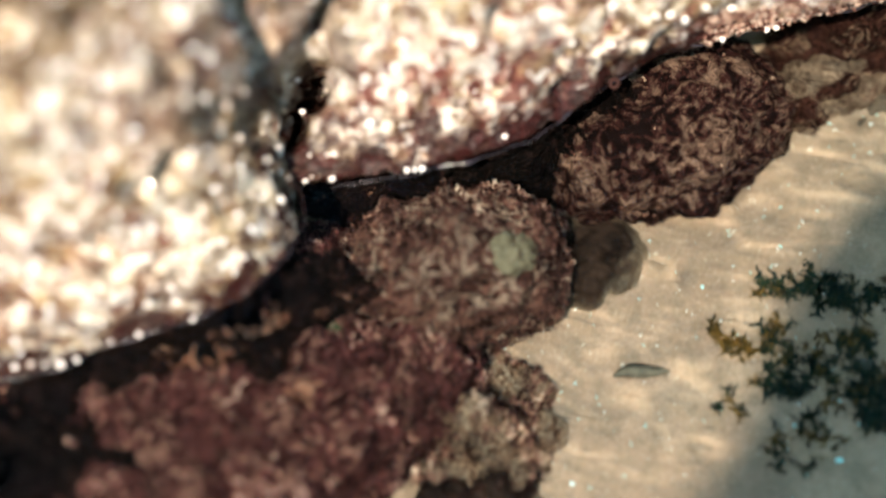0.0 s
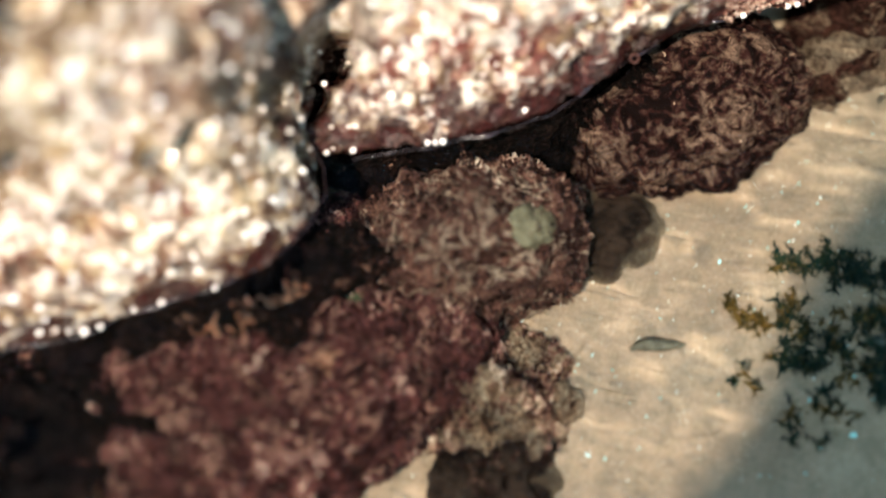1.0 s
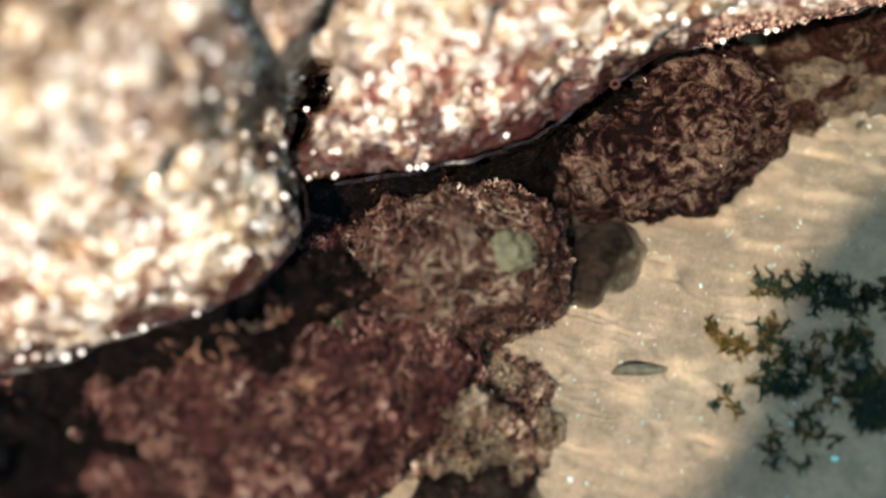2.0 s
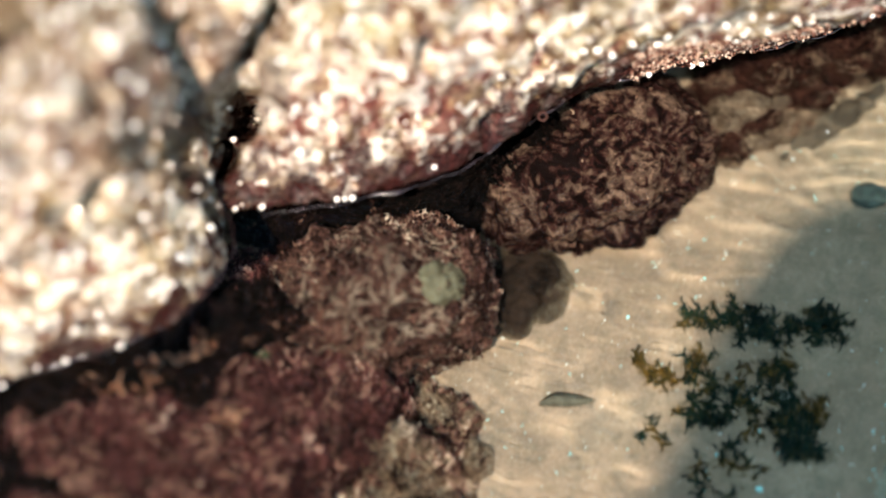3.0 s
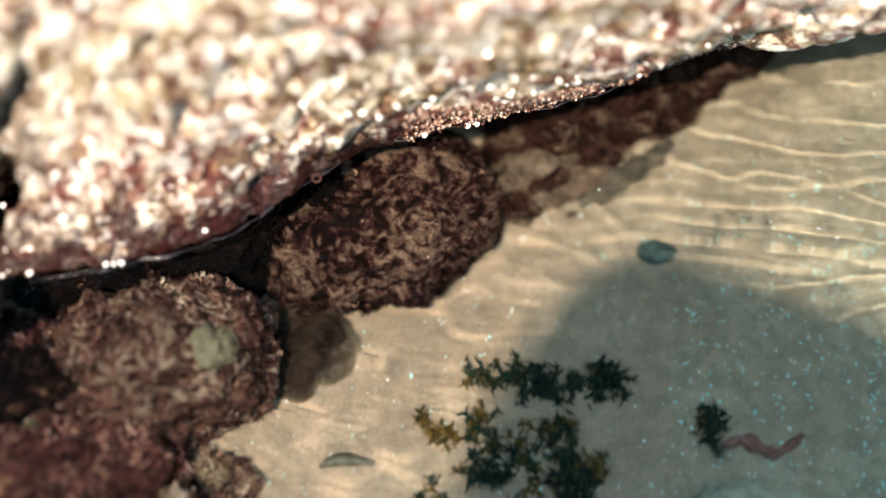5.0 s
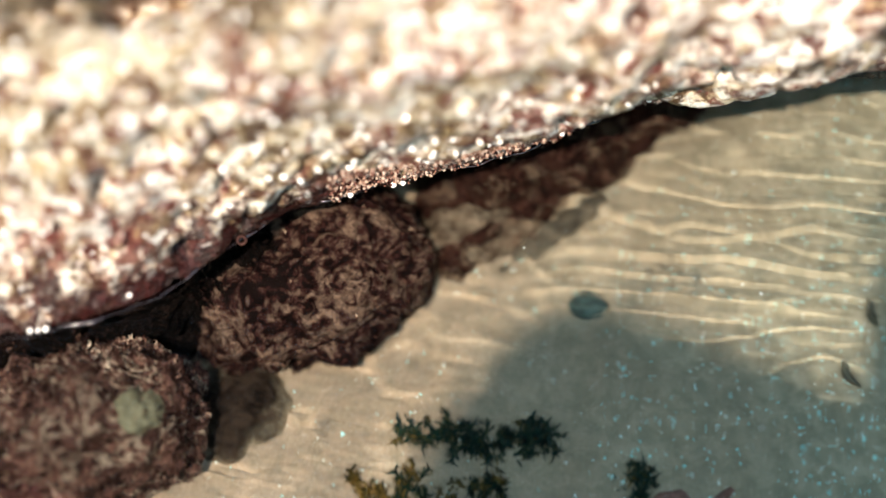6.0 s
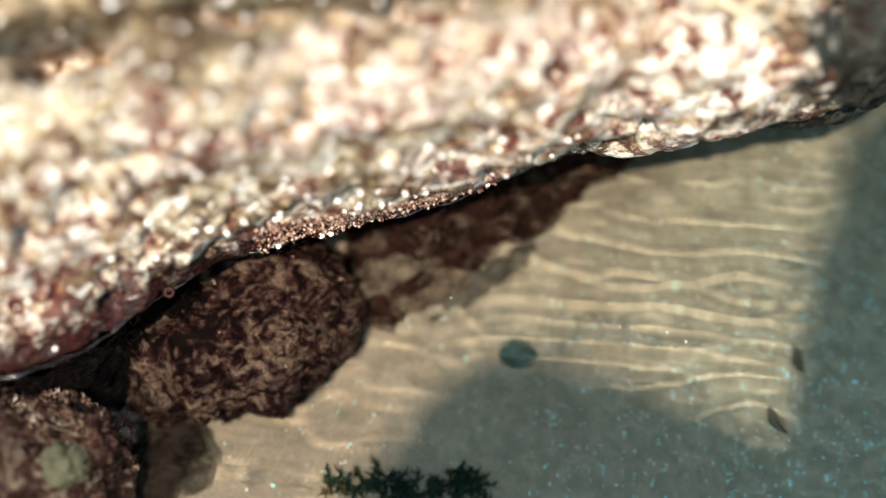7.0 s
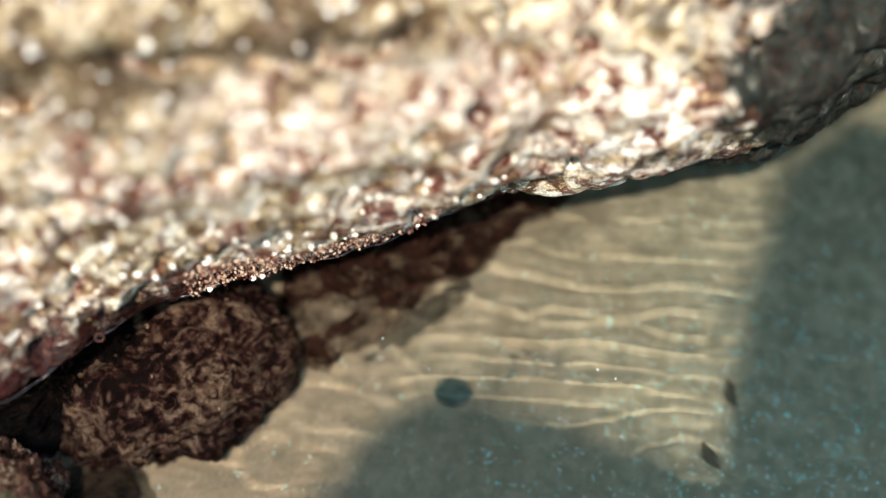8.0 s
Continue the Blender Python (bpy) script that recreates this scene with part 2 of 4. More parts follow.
def sand_material():
    m, nodes, links, bsdf = material("sand")
    pos, xyz = place(nodes, links)
    big = noise_node(nodes, links, pos, 9, 4, 0.6, 0.4)
    mid = noise_node(nodes, links, pos, 60, 5, 0.65)
    grain = noise_node(nodes, links, pos, 900, 3, 0.7)
    base = ramp(nodes, links, big, [(0.38, (0.285, 0.187, 0.132)), (0.6, (0.38, 0.252, 0.180))])
    base = mix(nodes, links, spread(nodes, links, mid, 0.40, 0.58, 0.6, 0.0), base, (0.225, 0.155, 0.105))
    coarse = noise_node(nodes, links, pos, 330, 4, 0.75)
    base = mix(nodes, links, spread(nodes, links, grain, 0.34, 0.5, 0.5, 0.0), base, (0.13, 0.10, 0.07))
    base = mix(nodes, links, spread(nodes, links, coarse, 0.36, 0.48, 0.4, 0.0), base, (0.15, 0.115, 0.08))
    base = mix(nodes, links, spread(nodes, links, coarse, 0.56, 0.68, 0.0, 0.45), base, (0.50, 0.385, 0.30))
    base = mix(nodes, links, spread(nodes, links, grain, 0.58, 0.70, 0.0, 0.5), base, (0.62, 0.50, 0.41))
    # greenish silt towards the open pool, with the shade's teal mixed into its colour
    silt = maths(nodes, links, "ADD", xyz[0], maths(nodes, links, "MULTIPLY", maths(nodes, links, "SUBTRACT", big, 0.5), 0.5))
    base = mix(nodes, links, spread(nodes, links, silt, 0.22, 0.62, 0.0, 0.5), base, mix(nodes, links, spread(nodes, links, mid, 0.42, 0.6), (0.155, 0.150, 0.105), (0.29, 0.27, 0.195)))
    links.new(base, bsdf.inputs["Base Color"])
    bsdf.inputs["Roughness"].default_value = 0.85
    bsdf.inputs["Specular IOR Level"].default_value = 0.05
    bump(nodes, links, bsdf, maths(nodes, links, "ADD", grain, mid), 0.6, 0.0015)
    return m


def water_material():
    m, nodes, links, bsdf = material("water")
    nodes.remove(bsdf)
    bend = nodes.new("ShaderNodeBsdfRefraction")
    bend.inputs["IOR"].default_value = 1.333
    bend.inputs["Roughness"].default_value = 0.0
    bend.inputs["Color"].default_value = (0.90, 0.975, 0.955, 1)
    gloss = nodes.new("ShaderNodeBsdfGlossy")
    gloss.inputs["Roughness"].default_value = 0.0
    fresnel = nodes.new("ShaderNodeFresnel")
    fresnel.inputs["IOR"].default_value = 1.333
    pos, xyz = place(nodes, links)
    stretch = nodes.new("ShaderNodeMapping")
    stretch.inputs["Scale"].default_value = (0.12, 1.0, 1.0)
    stretch.inputs["Rotation"].default_value = (0, 0, radians(-10))
    links.new(pos, stretch.inputs["Vector"])
    shiver = nodes.new("ShaderNodeBump")
    shiver.inputs["Strength"].default_value, shiver.inputs["Distance"].default_value = 1.0, 0.00007
    streak = noise_node(nodes, links, stretch.outputs[0], 800, 2, 0.5)
    grainy = noise_node(nodes, links, pos, 1500, 1, 0.5)
    links.new(maths(nodes, links, "ADD", maths(nodes, links, "MULTIPLY", streak, 0.6), maths(nodes, links, "MULTIPLY", grainy, 0.5)), shiver.inputs["Height"])
    links.new(shiver.outputs[0], bend.inputs["Normal"])
    both = nodes.new("ShaderNodeMixShader")
    links.new(maths(nodes, links, "MULTIPLY", fresnel.outputs[0], 0.09), both.inputs[0])
    links.new(bend.outputs[0], both.inputs[1])
    links.new(gloss.outputs[0], both.inputs[2])
    links.new(both.outputs[0], nodes["Material Output"].inputs["Surface"])
    return m


def plain(name, colour, rough=0.6, grain=300.0, depth=0.0006, vary=0.35, gloss=0.06):
    m, nodes, links, bsdf = material(name)
    pos, xyz = place(nodes, links)
    n = noise_node(nodes, links, pos, grain, 5, 0.65)
    dark = tuple(c * (1 - vary) for c in colour)
    light = tuple(min(1, c * (1 + vary)) for c in colour)
    links.new(ramp(nodes, links, n, [(0.3, dark), (0.7, light)]), bsdf.inputs["Base Color"])
    bsdf.inputs["Roughness"].default_value = rough
    bsdf.inputs["Specular IOR Level"].default_value = gloss
    bump(nodes, links, bsdf, n, 0.7, depth)
    return m


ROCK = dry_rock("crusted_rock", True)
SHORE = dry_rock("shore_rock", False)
SAND = sand_material()
WATER = water_material()
BROWN = algae_rock("brown_algae_rock", (0.009, 0.003, 0.0025), (0.034, 0.012, 0.0095), (0.31, 0.19, 0.13), (0.10, 0.038, 0.027), 20.0)
TAN = algae_rock("tan_algae_rock", (0.010, 0.004, 0.0037), (0.074, 0.030, 0.025), (0.50, 0.34, 0.255), (0.21, 0.095, 0.072), 26.0)
RED = algae_rock("red_algae_rock", (0.007, 0.003, 0.003), (0.055, 0.0155, 0.0145), (0.46, 0.235, 0.175), (0.140, 0.046, 0.042), 34.0)
# near-black, with shade put into the colour under ledge and boulder
DARK = algae_rock("dark_algae_shade", (0.0008, 0.0005, 0.0005), (0.0026, 0.0013, 0.0012), (0.024, 0.0115, 0.009), (0.0065, 0.0028, 0.0025), 26.0)
PALETAN = algae_rock("silted_algae_rock", (0.035, 0.016, 0.011), (0.24, 0.14, 0.09), (0.56, 0.41, 0.29), (0.37, 0.245, 0.165), 28.0)
SHELF = algae_rock("silty_rock", (0.07, 0.040, 0.028), (0.27, 0.18, 0.125), (0.40, 0.28, 0.20), (0.32, 0.215, 0.150), 18.0)



def silted(name, dark, light):
    """Dark mound sunk in the bed, its colour fading to sand at the rim for a soft shaded edge."""
    m, nodes, links, bsdf = material(name)
    pos, xyz = place(nodes, links)
    mid = noise_node(nodes, links, pos, 60, 6, 0.68, 0.7)
    fine = noise_node(nodes, links, pos, 300, 5, 0.7)
    base = mix(nodes, links, spread(nodes, links, mid, 0.40, 0.62), dark, light)
    rim = maths(nodes, links, "ADD", xyz[2], maths(nodes, links, "MULTIPLY", maths(nodes, links, "SUBTRACT", mid, 0.5), 0.018))
    base = mix(nodes, links, spread(nodes, links, rim, -0.1405, -0.1505, 0.0, 0.65), base, mix(nodes, links, spread(nodes, links, fine, 0.4, 0.6), (0.15, 0.10, 0.066), (0.27, 0.20, 0.14)))
    links.new(base, bsdf.inputs["Base Color"])
    bsdf.inputs["Roughness"].default_value = 0.9
    bsdf.inputs["Specular IOR Level"].default_value = 0.05
    bump(nodes, links, bsdf, maths(nodes, links, "ADD", mid, maths(nodes, links, "MULTIPLY", fine, 0.4)), 0.7, 0.002)
    return m


DARKMOUND = silted("dark_mound", (0.005, 0.0028, 0.0024), (0.032, 0.0185, 0.013))
SHADEBAND = plain("shade_band", (0.075, 0.056, 0.042), 0.9, 50.0, 0.001, 0.5)


def rosette_rock(name, dark, mid_c, light):
    """Submerged rock overgrown with rosettes: broken rings of maroon algae on a tan crust."""
    m, nodes, links, bsdf = material(name)
    pos, xyz = place(nodes, links)
    warp = nodes.new("ShaderNodeTexNoise")
    warp.inputs["Scale"].default_value, warp.inputs["Detail"].default_value = 38, 3
    links.new(pos, warp.inputs["Vector"])
    push = nodes.new("ShaderNodeVectorMath")
    push.operation = "MULTIPLY_ADD"
    push.inputs[1].default_value = (0.035, 0.035, 0.035)
    links.new(warp.outputs["Color"], push.inputs[0])
    links.new(pos, push.inputs[2])
    cell = voronoi(nodes, links, push.outputs[0], 26)
    wave = maths(nodes, links, "SINE", maths(nodes, links, "MULTIPLY", cell["Distance"], 26.0))
    broken = noise_node(nodes, links, pos, 85, 5, 0.65, 0.9)
    value = maths(nodes, links, "ADD", maths(nodes, links, "MULTIPLY", wave, 0.065), broken)
    patch = noise_node(nodes, links, pos, 17, 4, 0.6, 0.6)
    value = maths(nodes, links, "ADD", value, maths(nodes, links, "MULTIPLY", maths(nodes, links, "SUBTRACT", patch, 0.5), 0.7))
    base = ramp(nodes, links, value, [(0.40, dark), (0.50, mid_c), (0.60, tuple(0.5 * c for c in light)), (0.72, light)])
    fine = noise_node(nodes, links, pos, 380, 4, 0.7)
    base = mix(nodes, links, spread(nodes, links, fine, 0.38, 0.5, 0.6, 0.0), base, dark)
    links.new(base, bsdf.inputs["Base Color"])
    bsdf.inputs["Roughness"].default_value = 0.8
    bsdf.inputs["Specular IOR Level"].default_value = 0.05
    bump(nodes, links, bsdf, value, 0.8, 0.003)
    return m


ROSETTE = rosette_rock("rosette_rock", (0.0045, 0.0015, 0.0015), (0.030, 0.0095, 0.0085), (0.165, 0.093, 0.067))

# ---- sand bed ----
FLOOR = -0.15


def spaced(lo, a, b, hi, fine, coarse):
    """Coordinates that are close together from a to b and wider outside."""
    return np.concatenate([np.arange(lo, a, coarse), np.arange(a, b, fine), np.arange(b, hi + coarse, coarse)])


def floor_height(p):
    q = np.column_stack([p[:, 0], p[:, 1], np.zeros(len(p))])
    front = 0.45 * (p[:, 0] - 0.465) - 0.89 * (p[:, 1] - 0.650)
    ramp_up = 0.075 * smooth(0.17, 0.01, front) * smooth(0.40, 0.54, p[:, 0])
    return FLOOR + ramp_up + 0.004 * fbm(q, 0.13, 3, 0.5, 5) + 0.0012 * fbm(q * (1, 2.2, 1), 0.03, 3, 0.5, 9)


gx, gy = spaced(-3.0, -0.1, 0.85, 3.0, 0.005, 0.15), spaced(-3.0, 0.0, 0.9, 3.0, 0.005, 0.15)
X, Y = np.meshgrid(gx, gy, indexing="ij")
flat = np.column_stack([X.ravel(), Y.ravel()])
sand = mesh_object("floor", np.column_stack([flat, floor_height(flat)]), grid_faces(len(gx), len(gy)), SAND)
tagged(sand, "pale tan sand bed under shallow clear water", "sand", kind="structure")


# ---- water ----
def wave_height(p):
    x, y = p[:, 0], p[:, 1]
    q = np.column_stack([x, y, np.zeros(len(p))])
    bend = 0.013 * fbm(q, 0.10, 3, 0.5, 31) + 0.03 * fbm(q, 0.4, 1, 0.5, 33)
    strength = 0.6 + 0.55 * fbm(q * (1, 2, 1), 0.10, 2, 0.5, 35)
    crest = (0.5 + 0.5 * np.sin(2 * math.pi * (y + bend - 0.17 * x) / 0.021)) ** 4
    cross = (0.5 + 0.5 * np.sin(2 * math.pi * (y - 1.2 * bend - 0.02 * x) / 0.031)) ** 5
    h = 0.00019 * np.clip(strength, 0.1, 1.2) * crest + 0.00022 * np.clip(1.2 - strength, 0, 1) * cross
    h = h + 0.00028 * fbm(q * (0.35, 1, 1), 0.030, 1, 0.35, 41)
    return h * (0.12 + 1.15 * smooth(0.18, 0.48, x)) + 0.0006 * fbm(q * (0.75, 1, 1), 0.027, 1, 0.35, 51)


gx, gy = spaced(-3.0, -0.33, 0.82, 3.0, 0.003, 0.15), spaced(-3.0, 0.0, 0.86, 3.0, 0.003, 0.15)
X, Y = np.meshgrid(gx, gy, indexing="ij")
flat = np.column_stack([X.ravel(), Y.ravel()])
water = mesh_object("water", np.column_stack([flat, wave_height(flat)]), grid_faces(len(gx), len(gy)), WATER)
water.cycles.is_caustics_caster = True
water.cycles.is_caustics_receiver = False
tagged(water, "clear rippled shallow sea water over sand", "water", kind="structure")


# ---- rocks ----
def boulder_loft(name, shore, lean, nose, face, seed, cap=0.30, depth=0.45, under=0.16):
    """A solid overhanging boulder. shore: its waterline in plan, with its lean (back per metre of height) at each point."""
    pts = np.array(shore, float)
    run = np.r_[0, np.cumsum(np.linalg.norm(np.diff(pts, axis=0), axis=1))]
    n = int(run[-1] / 0.0028)
    s = np.linspace(0, run[-1], n)
    base = np.stack([np.interp(s, run, pts[:, 0]), np.interp(s, run, pts[:, 1])], 1)
    slope = np.interp(s, run, lean)
    jut = np.interp(s, run, nose)
    k = 9
    pad = np.pad(base, ((k, k), (0, 0)), mode="edge")
    base_s = np.stack([np.convolve(pad[:, c], np.ones(2 * k + 1) / (2 * k + 1), "valid") for c in (0, 1)], 1)
    base = np.where((np.arange(n) < k)[:, None] | (np.arange(n) >= n - k)[:, None], base, base_s)
    tang = np.gradient(pts[[0, -1]], axis=0)[0]
    tang = tang / np.linalg.norm(tang)
    back = np.array([-tang[1], tang[0]])
    # profile: back and height, closed
    prof = [(depth, -under), (0.075, -under), (0.06, -0.085), (0.03, -0.035), (0.006, -0.008), (0.0, 0.0)]
    m = len(prof)
    hs = [0.02, 0.05, 0.09, 0.13, 0.17, 0.21, 0.25]
    bulge = np.array([0.18, 0.62, 1.0, 1.1, 1.15, 1.1, 0.95])
    brow = np.array([0.08, 0.72, 1.0, 1.03, 0.97, 0.86, 0.70])
    under_cut = smooth(0.41, 0.46, base[:, 0])
    grid = []
    for i in range(n):
        up = [(slope[i] * h + 3.0 * max(0, h - 0.17) ** 1.5 - jut[i] * out, h) for h, out in zip(hs, (1 - under_cut[i]) * bulge + under_cut[i] * brow)]
        top = [(up[-1][0] + 0.07, cap), (depth * 0.7 + 0.1, cap + 0.05), (depth + 0.1, cap), (depth + 0.1, -under)]
        loop = np.array(prof + up + top)
        d = np.r_[0, np.cumsum(np.linalg.norm(np.diff(loop, axis=0), axis=1))]
        if i == 0:
            i0, i1 = d[1], d[m + len(hs)]
            want = np.concatenate([np.linspace(0, i0, 8)[:-1], np.linspace(i0, i1, int((i1 - i0) / 0.0028)), np.linspace(i1, d[-1], 14)[1:]])
            share = want / d[-1]
        q = share * d[-1]
        b, z = np.interp(q, d, loop[:, 0]), np.interp(q, d, loop[:, 1])
        grid.append(np.stack([base[i, 0] + back[0] * b, base[i, 1] + back[1] * b, z], 1))
    grid = np.array(grid)
    nrm = normals_of(grid)
    for axis in (0, 1):
        total = sum(np.roll(nrm, k, axis) for k in range(-6, 7))
        nrm = total / np.maximum(np.linalg.norm(total, axis=2, keepdims=True), 1e-9)
    flat = grid.reshape(-1, 3)
    keep = smooth(0.0, 0.055, np.abs(flat[:, 2]))
    d1, own = cells(flat + 0.006 * fbm(flat, 0.03, 2, 0.5, seed + 30)[:, None], 0.024, seed)
    d2, own2 = cells(flat, 0.0085, seed + 9)
    rough = smooth(-0.35, 0.45, fbm(flat, 0.10, 2, 0.5, seed + 40))
    free = 0.15 + 0.85 * keep
    calm = 0.75 + 0.2 * smooth(-0.06, 0.0, flat[:, 0]) - 0.25 * smooth(0.08, 0.26, flat[:, 0])
    disp = 0.015 * fbm(flat, 0.12, 3, 0.5, seed) * free * (0.1 + 0.9 * calm)
    disp = disp + (0.0055 * fbm(flat, 0.034, 4, 0.62, seed + 4) + 0.0022 * (0.55 - d1) * own) * free * (0.3 + 0.7 * rough) * calm
    crease = np.clip(1 - 6 * np.abs(fbm(flat, 0.09, 3, 0.55, seed + 20)), 0, 1)
    disp = disp - 0.010 * crease ** 2 * free * (0.3 + 0.7 * rough) * calm
    disp = disp + 0.0018 * np.clip(0.62 - d2, 0, 1) * (own2 > 0.55) * calm + 0.0022 * fbm(flat, 0.009, 2, 0.6, seed + 50) * calm
    pit = np.clip(fbm(flat, 0.026, 2, 0.5, seed + 60) - 0.55, 0, 1)
    disp = disp - 0.055 * pit * free * calm
    if face:
        disp = disp + face(flat)
    flat = flat + nrm.reshape(-1, 3) * np.clip(disp, -0.045, 0.022)[:, None]
    inward = np.array([-0.1, 0.42, -0.9])
    for centre, radius, sink in PITS:
        d = flat - np.array(centre) + 0.004 * fbm(flat, 0.02, 2, 0.5, 77)[:, None]
        along = d @ inward
        off = np.linalg.norm(d - along[:, None] * inward, axis=1)
        flat = flat + inward * (sink * np.exp(-(off / radius) ** 4) * smooth(0.11, 0.05, np.abs(along)) * smooth(0.0, 0.02, flat[:, 2]))[:, None]
    nv = grid.shape[1]
    faces = grid_faces(n, nv).tolist()
    faces += [list(range(nv))[::-1], list(range((n - 1) * nv, n * nv))]
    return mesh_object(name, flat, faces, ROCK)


# holes in the rock: centre, radius, depth
PITS = [((0.055, 0.508, 0.198), 0.020, 0.06), ((0.090, 0.512, 0.212), 0.016, 0.05), ((-0.089, 0.317, 0.095), 0.017, 0.08), ((-0.112, 0.312, 0.092), 0.013, 0.045), ((-0.075, 0.352, 0.093), 0.017, 0.09), ((-0.078, 0.376, 0.075), 0.012, 0.05), ((-0.135, 0.297, 0.169), 0.009, 0.03), ((-0.235, 0.30, 0.19), 0.022, 0.05), ((-0.155, 0.245, 0.10), 0.008, 0.03)]


def near_line(p, line):
    """Distance of each place to a line of points."""
    best = np.full(len(p), 9.0)
    for a, b in zip(np.array(line[:-1]), np.array(line[1:])):
        t = np.clip(((p - a) @ (b - a)) / ((b - a) @ (b - a)), 0, 1)
        best = np.minimum(best, np.linalg.norm(p - a - t[:, None] * (b - a), axis=1))
    return best


def crevice(p):
    """The cleft between the two boulders, with a hole in it, and the long crack high on the face."""
    wob = p + 0.006 * np.stack([fbm(p, 0.03, 2, 0.5, k) for k in (71, 72, 73)], 1)
    cleft = near_line(wob, [(-0.064, 0.307, 0.0), (-0.070, 0.312, 0.05), (-0.080, 0.330, 0.090), (-0.072, 0.351, 0.093), (-0.066, 0.377, 0.101), (-0.052, 0.395, 0.119), (-0.045, 0.425, 0.17)])
    crack = near_line(wob, [(-0.05, 0.48, 0.200), (0.089, 0.508, 0.219), (0.126, 0.513, 0.237), (0.149, 0.527, 0.244), (0.178, 0.535, 0.233), (0.205, 0.544, 0.228), (0.253, 0.555, 0.226), (0.298, 0.560, 0.226), (0.326, 0.573, 0.232), (0.347, 0.595, 0.238)])
    return -0.045 * np.exp(-(cleft / 0.008) ** 2) - 0.045 * np.exp(-(crack / 0.010) ** 2)


LEDGE_SHORE = [(-0.22, 0.30), (-0.10, 0.312), (-0.059, 0.323), (-0.033, 0.332), (0.009, 0.350), (0.048, 0.366), (0.074, 0.384), (0.102, 0.414), (0.132, 0.449), (0.146, 0.470), (0.174, 0.487),
                                 (0.234, 0.518), (0.317, 0.560), (0.406, 0.626), (0.465, 0.650), (0.525, 0.676), (0.600, 0.714), (0.691, 0.764), (0.943, 0.934), (1.3, 1.05)]
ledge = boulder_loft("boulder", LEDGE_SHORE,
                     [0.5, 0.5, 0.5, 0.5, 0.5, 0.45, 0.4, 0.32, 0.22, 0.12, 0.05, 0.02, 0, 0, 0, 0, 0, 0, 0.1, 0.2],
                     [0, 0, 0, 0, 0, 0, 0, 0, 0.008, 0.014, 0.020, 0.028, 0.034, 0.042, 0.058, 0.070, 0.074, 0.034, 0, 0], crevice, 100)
tagged(ledge, "pale crusted shore boulder overhanging the pool, blotched red-brown", "rock")

LEFT_SHORE = [(-0.75, -0.25), (-0.45, 0.02), (-0.32, 0.09), (-0.242, 0.129), (-0.199, 0.151), (-0.155, 0.183), (-0.121, 0.202), (-0.096, 0.221), (-0.077, 0.243), (-0.067, 0.268), (-0.068, 0.300), (-0.085, 0.325), (-0.13, 0.36)]
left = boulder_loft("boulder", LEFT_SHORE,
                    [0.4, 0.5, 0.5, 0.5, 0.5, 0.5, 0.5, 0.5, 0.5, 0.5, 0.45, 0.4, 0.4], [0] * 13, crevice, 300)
tagged(left, "pale grey-cream crusted boulder standing at the pool's edge", "rock")


def rock(name, at, size, turn, material, seed, level=6, lump=0.35, tilt=(0, 0), square=0.75, fine=0.0022):
    v, f = ico(level)
    v = np.sign(v) * np.abs(v) ** square
    v = v / np.maximum(np.linalg.norm(v, axis=1, keepdims=True), 1e-6) ** 0.55
    v = v * np.array(size)
    n = v / np.array(size) ** 2
    n = n / np.linalg.norm(n, axis=1, keepdims=True)
    v = v + n * (lump * min(size) * fbm(v, max(size) * 0.7, 3, 0.5, seed))[:, None]
    d1, own = cells(v, 0.012, seed + 5)
    v = v + n * (2.2 * fine * fbm(v, 0.022, 3, 0.55, seed + 2) + fine * (0.7 - d1) * own * 1.5)[:, None]
    ob = mesh_object(name, v, f, material)
    ob.matrix_world = pose(*at, tilt[0], tilt[1], turn)
    return ob


red_slab = rock("rock", (-0.155, 0.152, -0.116), (0.225, 0.135, 0.078), 28, RED, 11, 7, 0.30, (-8, 6), 0.75, 0.003)
tagged(red_slab, "low submerged rock covered in dark red algae turf", "rock")
rock_a = rock("rock", (0.033, 0.301, -0.118), (0.106, 0.063, 0.080), 27, TAN, 23, 7, 0.20, (-4, -6), 0.66, 0.0035)
tagged(rock_a, "submerged rounded rock with curly brown algae and a pale patch", "rock")
rock_b = rock("rock", (0.180, 0.466, -0.120), (0.098, 0.068, 0.058), 44, ROSETTE, 37, 7, 0.16, (0, 0), 0.68, 0.003)
tagged(rock_b, "submerged dark brown rock with swirling algae beneath the ledge", "rock")
rock_h = rock("rock", (0.088, 0.132, -0.152), (0.046, 0.036, 0.026), 20, DARKMOUND, 45, 6, 0.5, (0, 0), 0.9, 0.003)
tagged(rock_h, "dark grey-brown low mound beside the small tan rock", "rock")
rock_c = rock("rock", (0.074, 0.196, -0.146), (0.058, 0.052, 0.034), 10, PALETAN, 41, 6, 0.6, (0, 0), 0.85, 0.004)
tagged(rock_c, "small submerged tan rock with tufts of algae on sand", "rock")
# dark mound put where rock_a's shadow lies on the sand
rock_d = rock("rock", (0.139, 0.354, -0.156), (0.046, 0.043, 0.022), 40, DARKMOUND, 48, 6, 0.3, (0, 0), 0.9, 0.0012)
tagged(rock_d, "low dark mound added for the shadow between the submerged rocks", "rock")
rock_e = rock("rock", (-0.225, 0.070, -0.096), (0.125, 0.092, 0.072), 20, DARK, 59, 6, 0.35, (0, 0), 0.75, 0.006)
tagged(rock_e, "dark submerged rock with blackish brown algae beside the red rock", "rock")
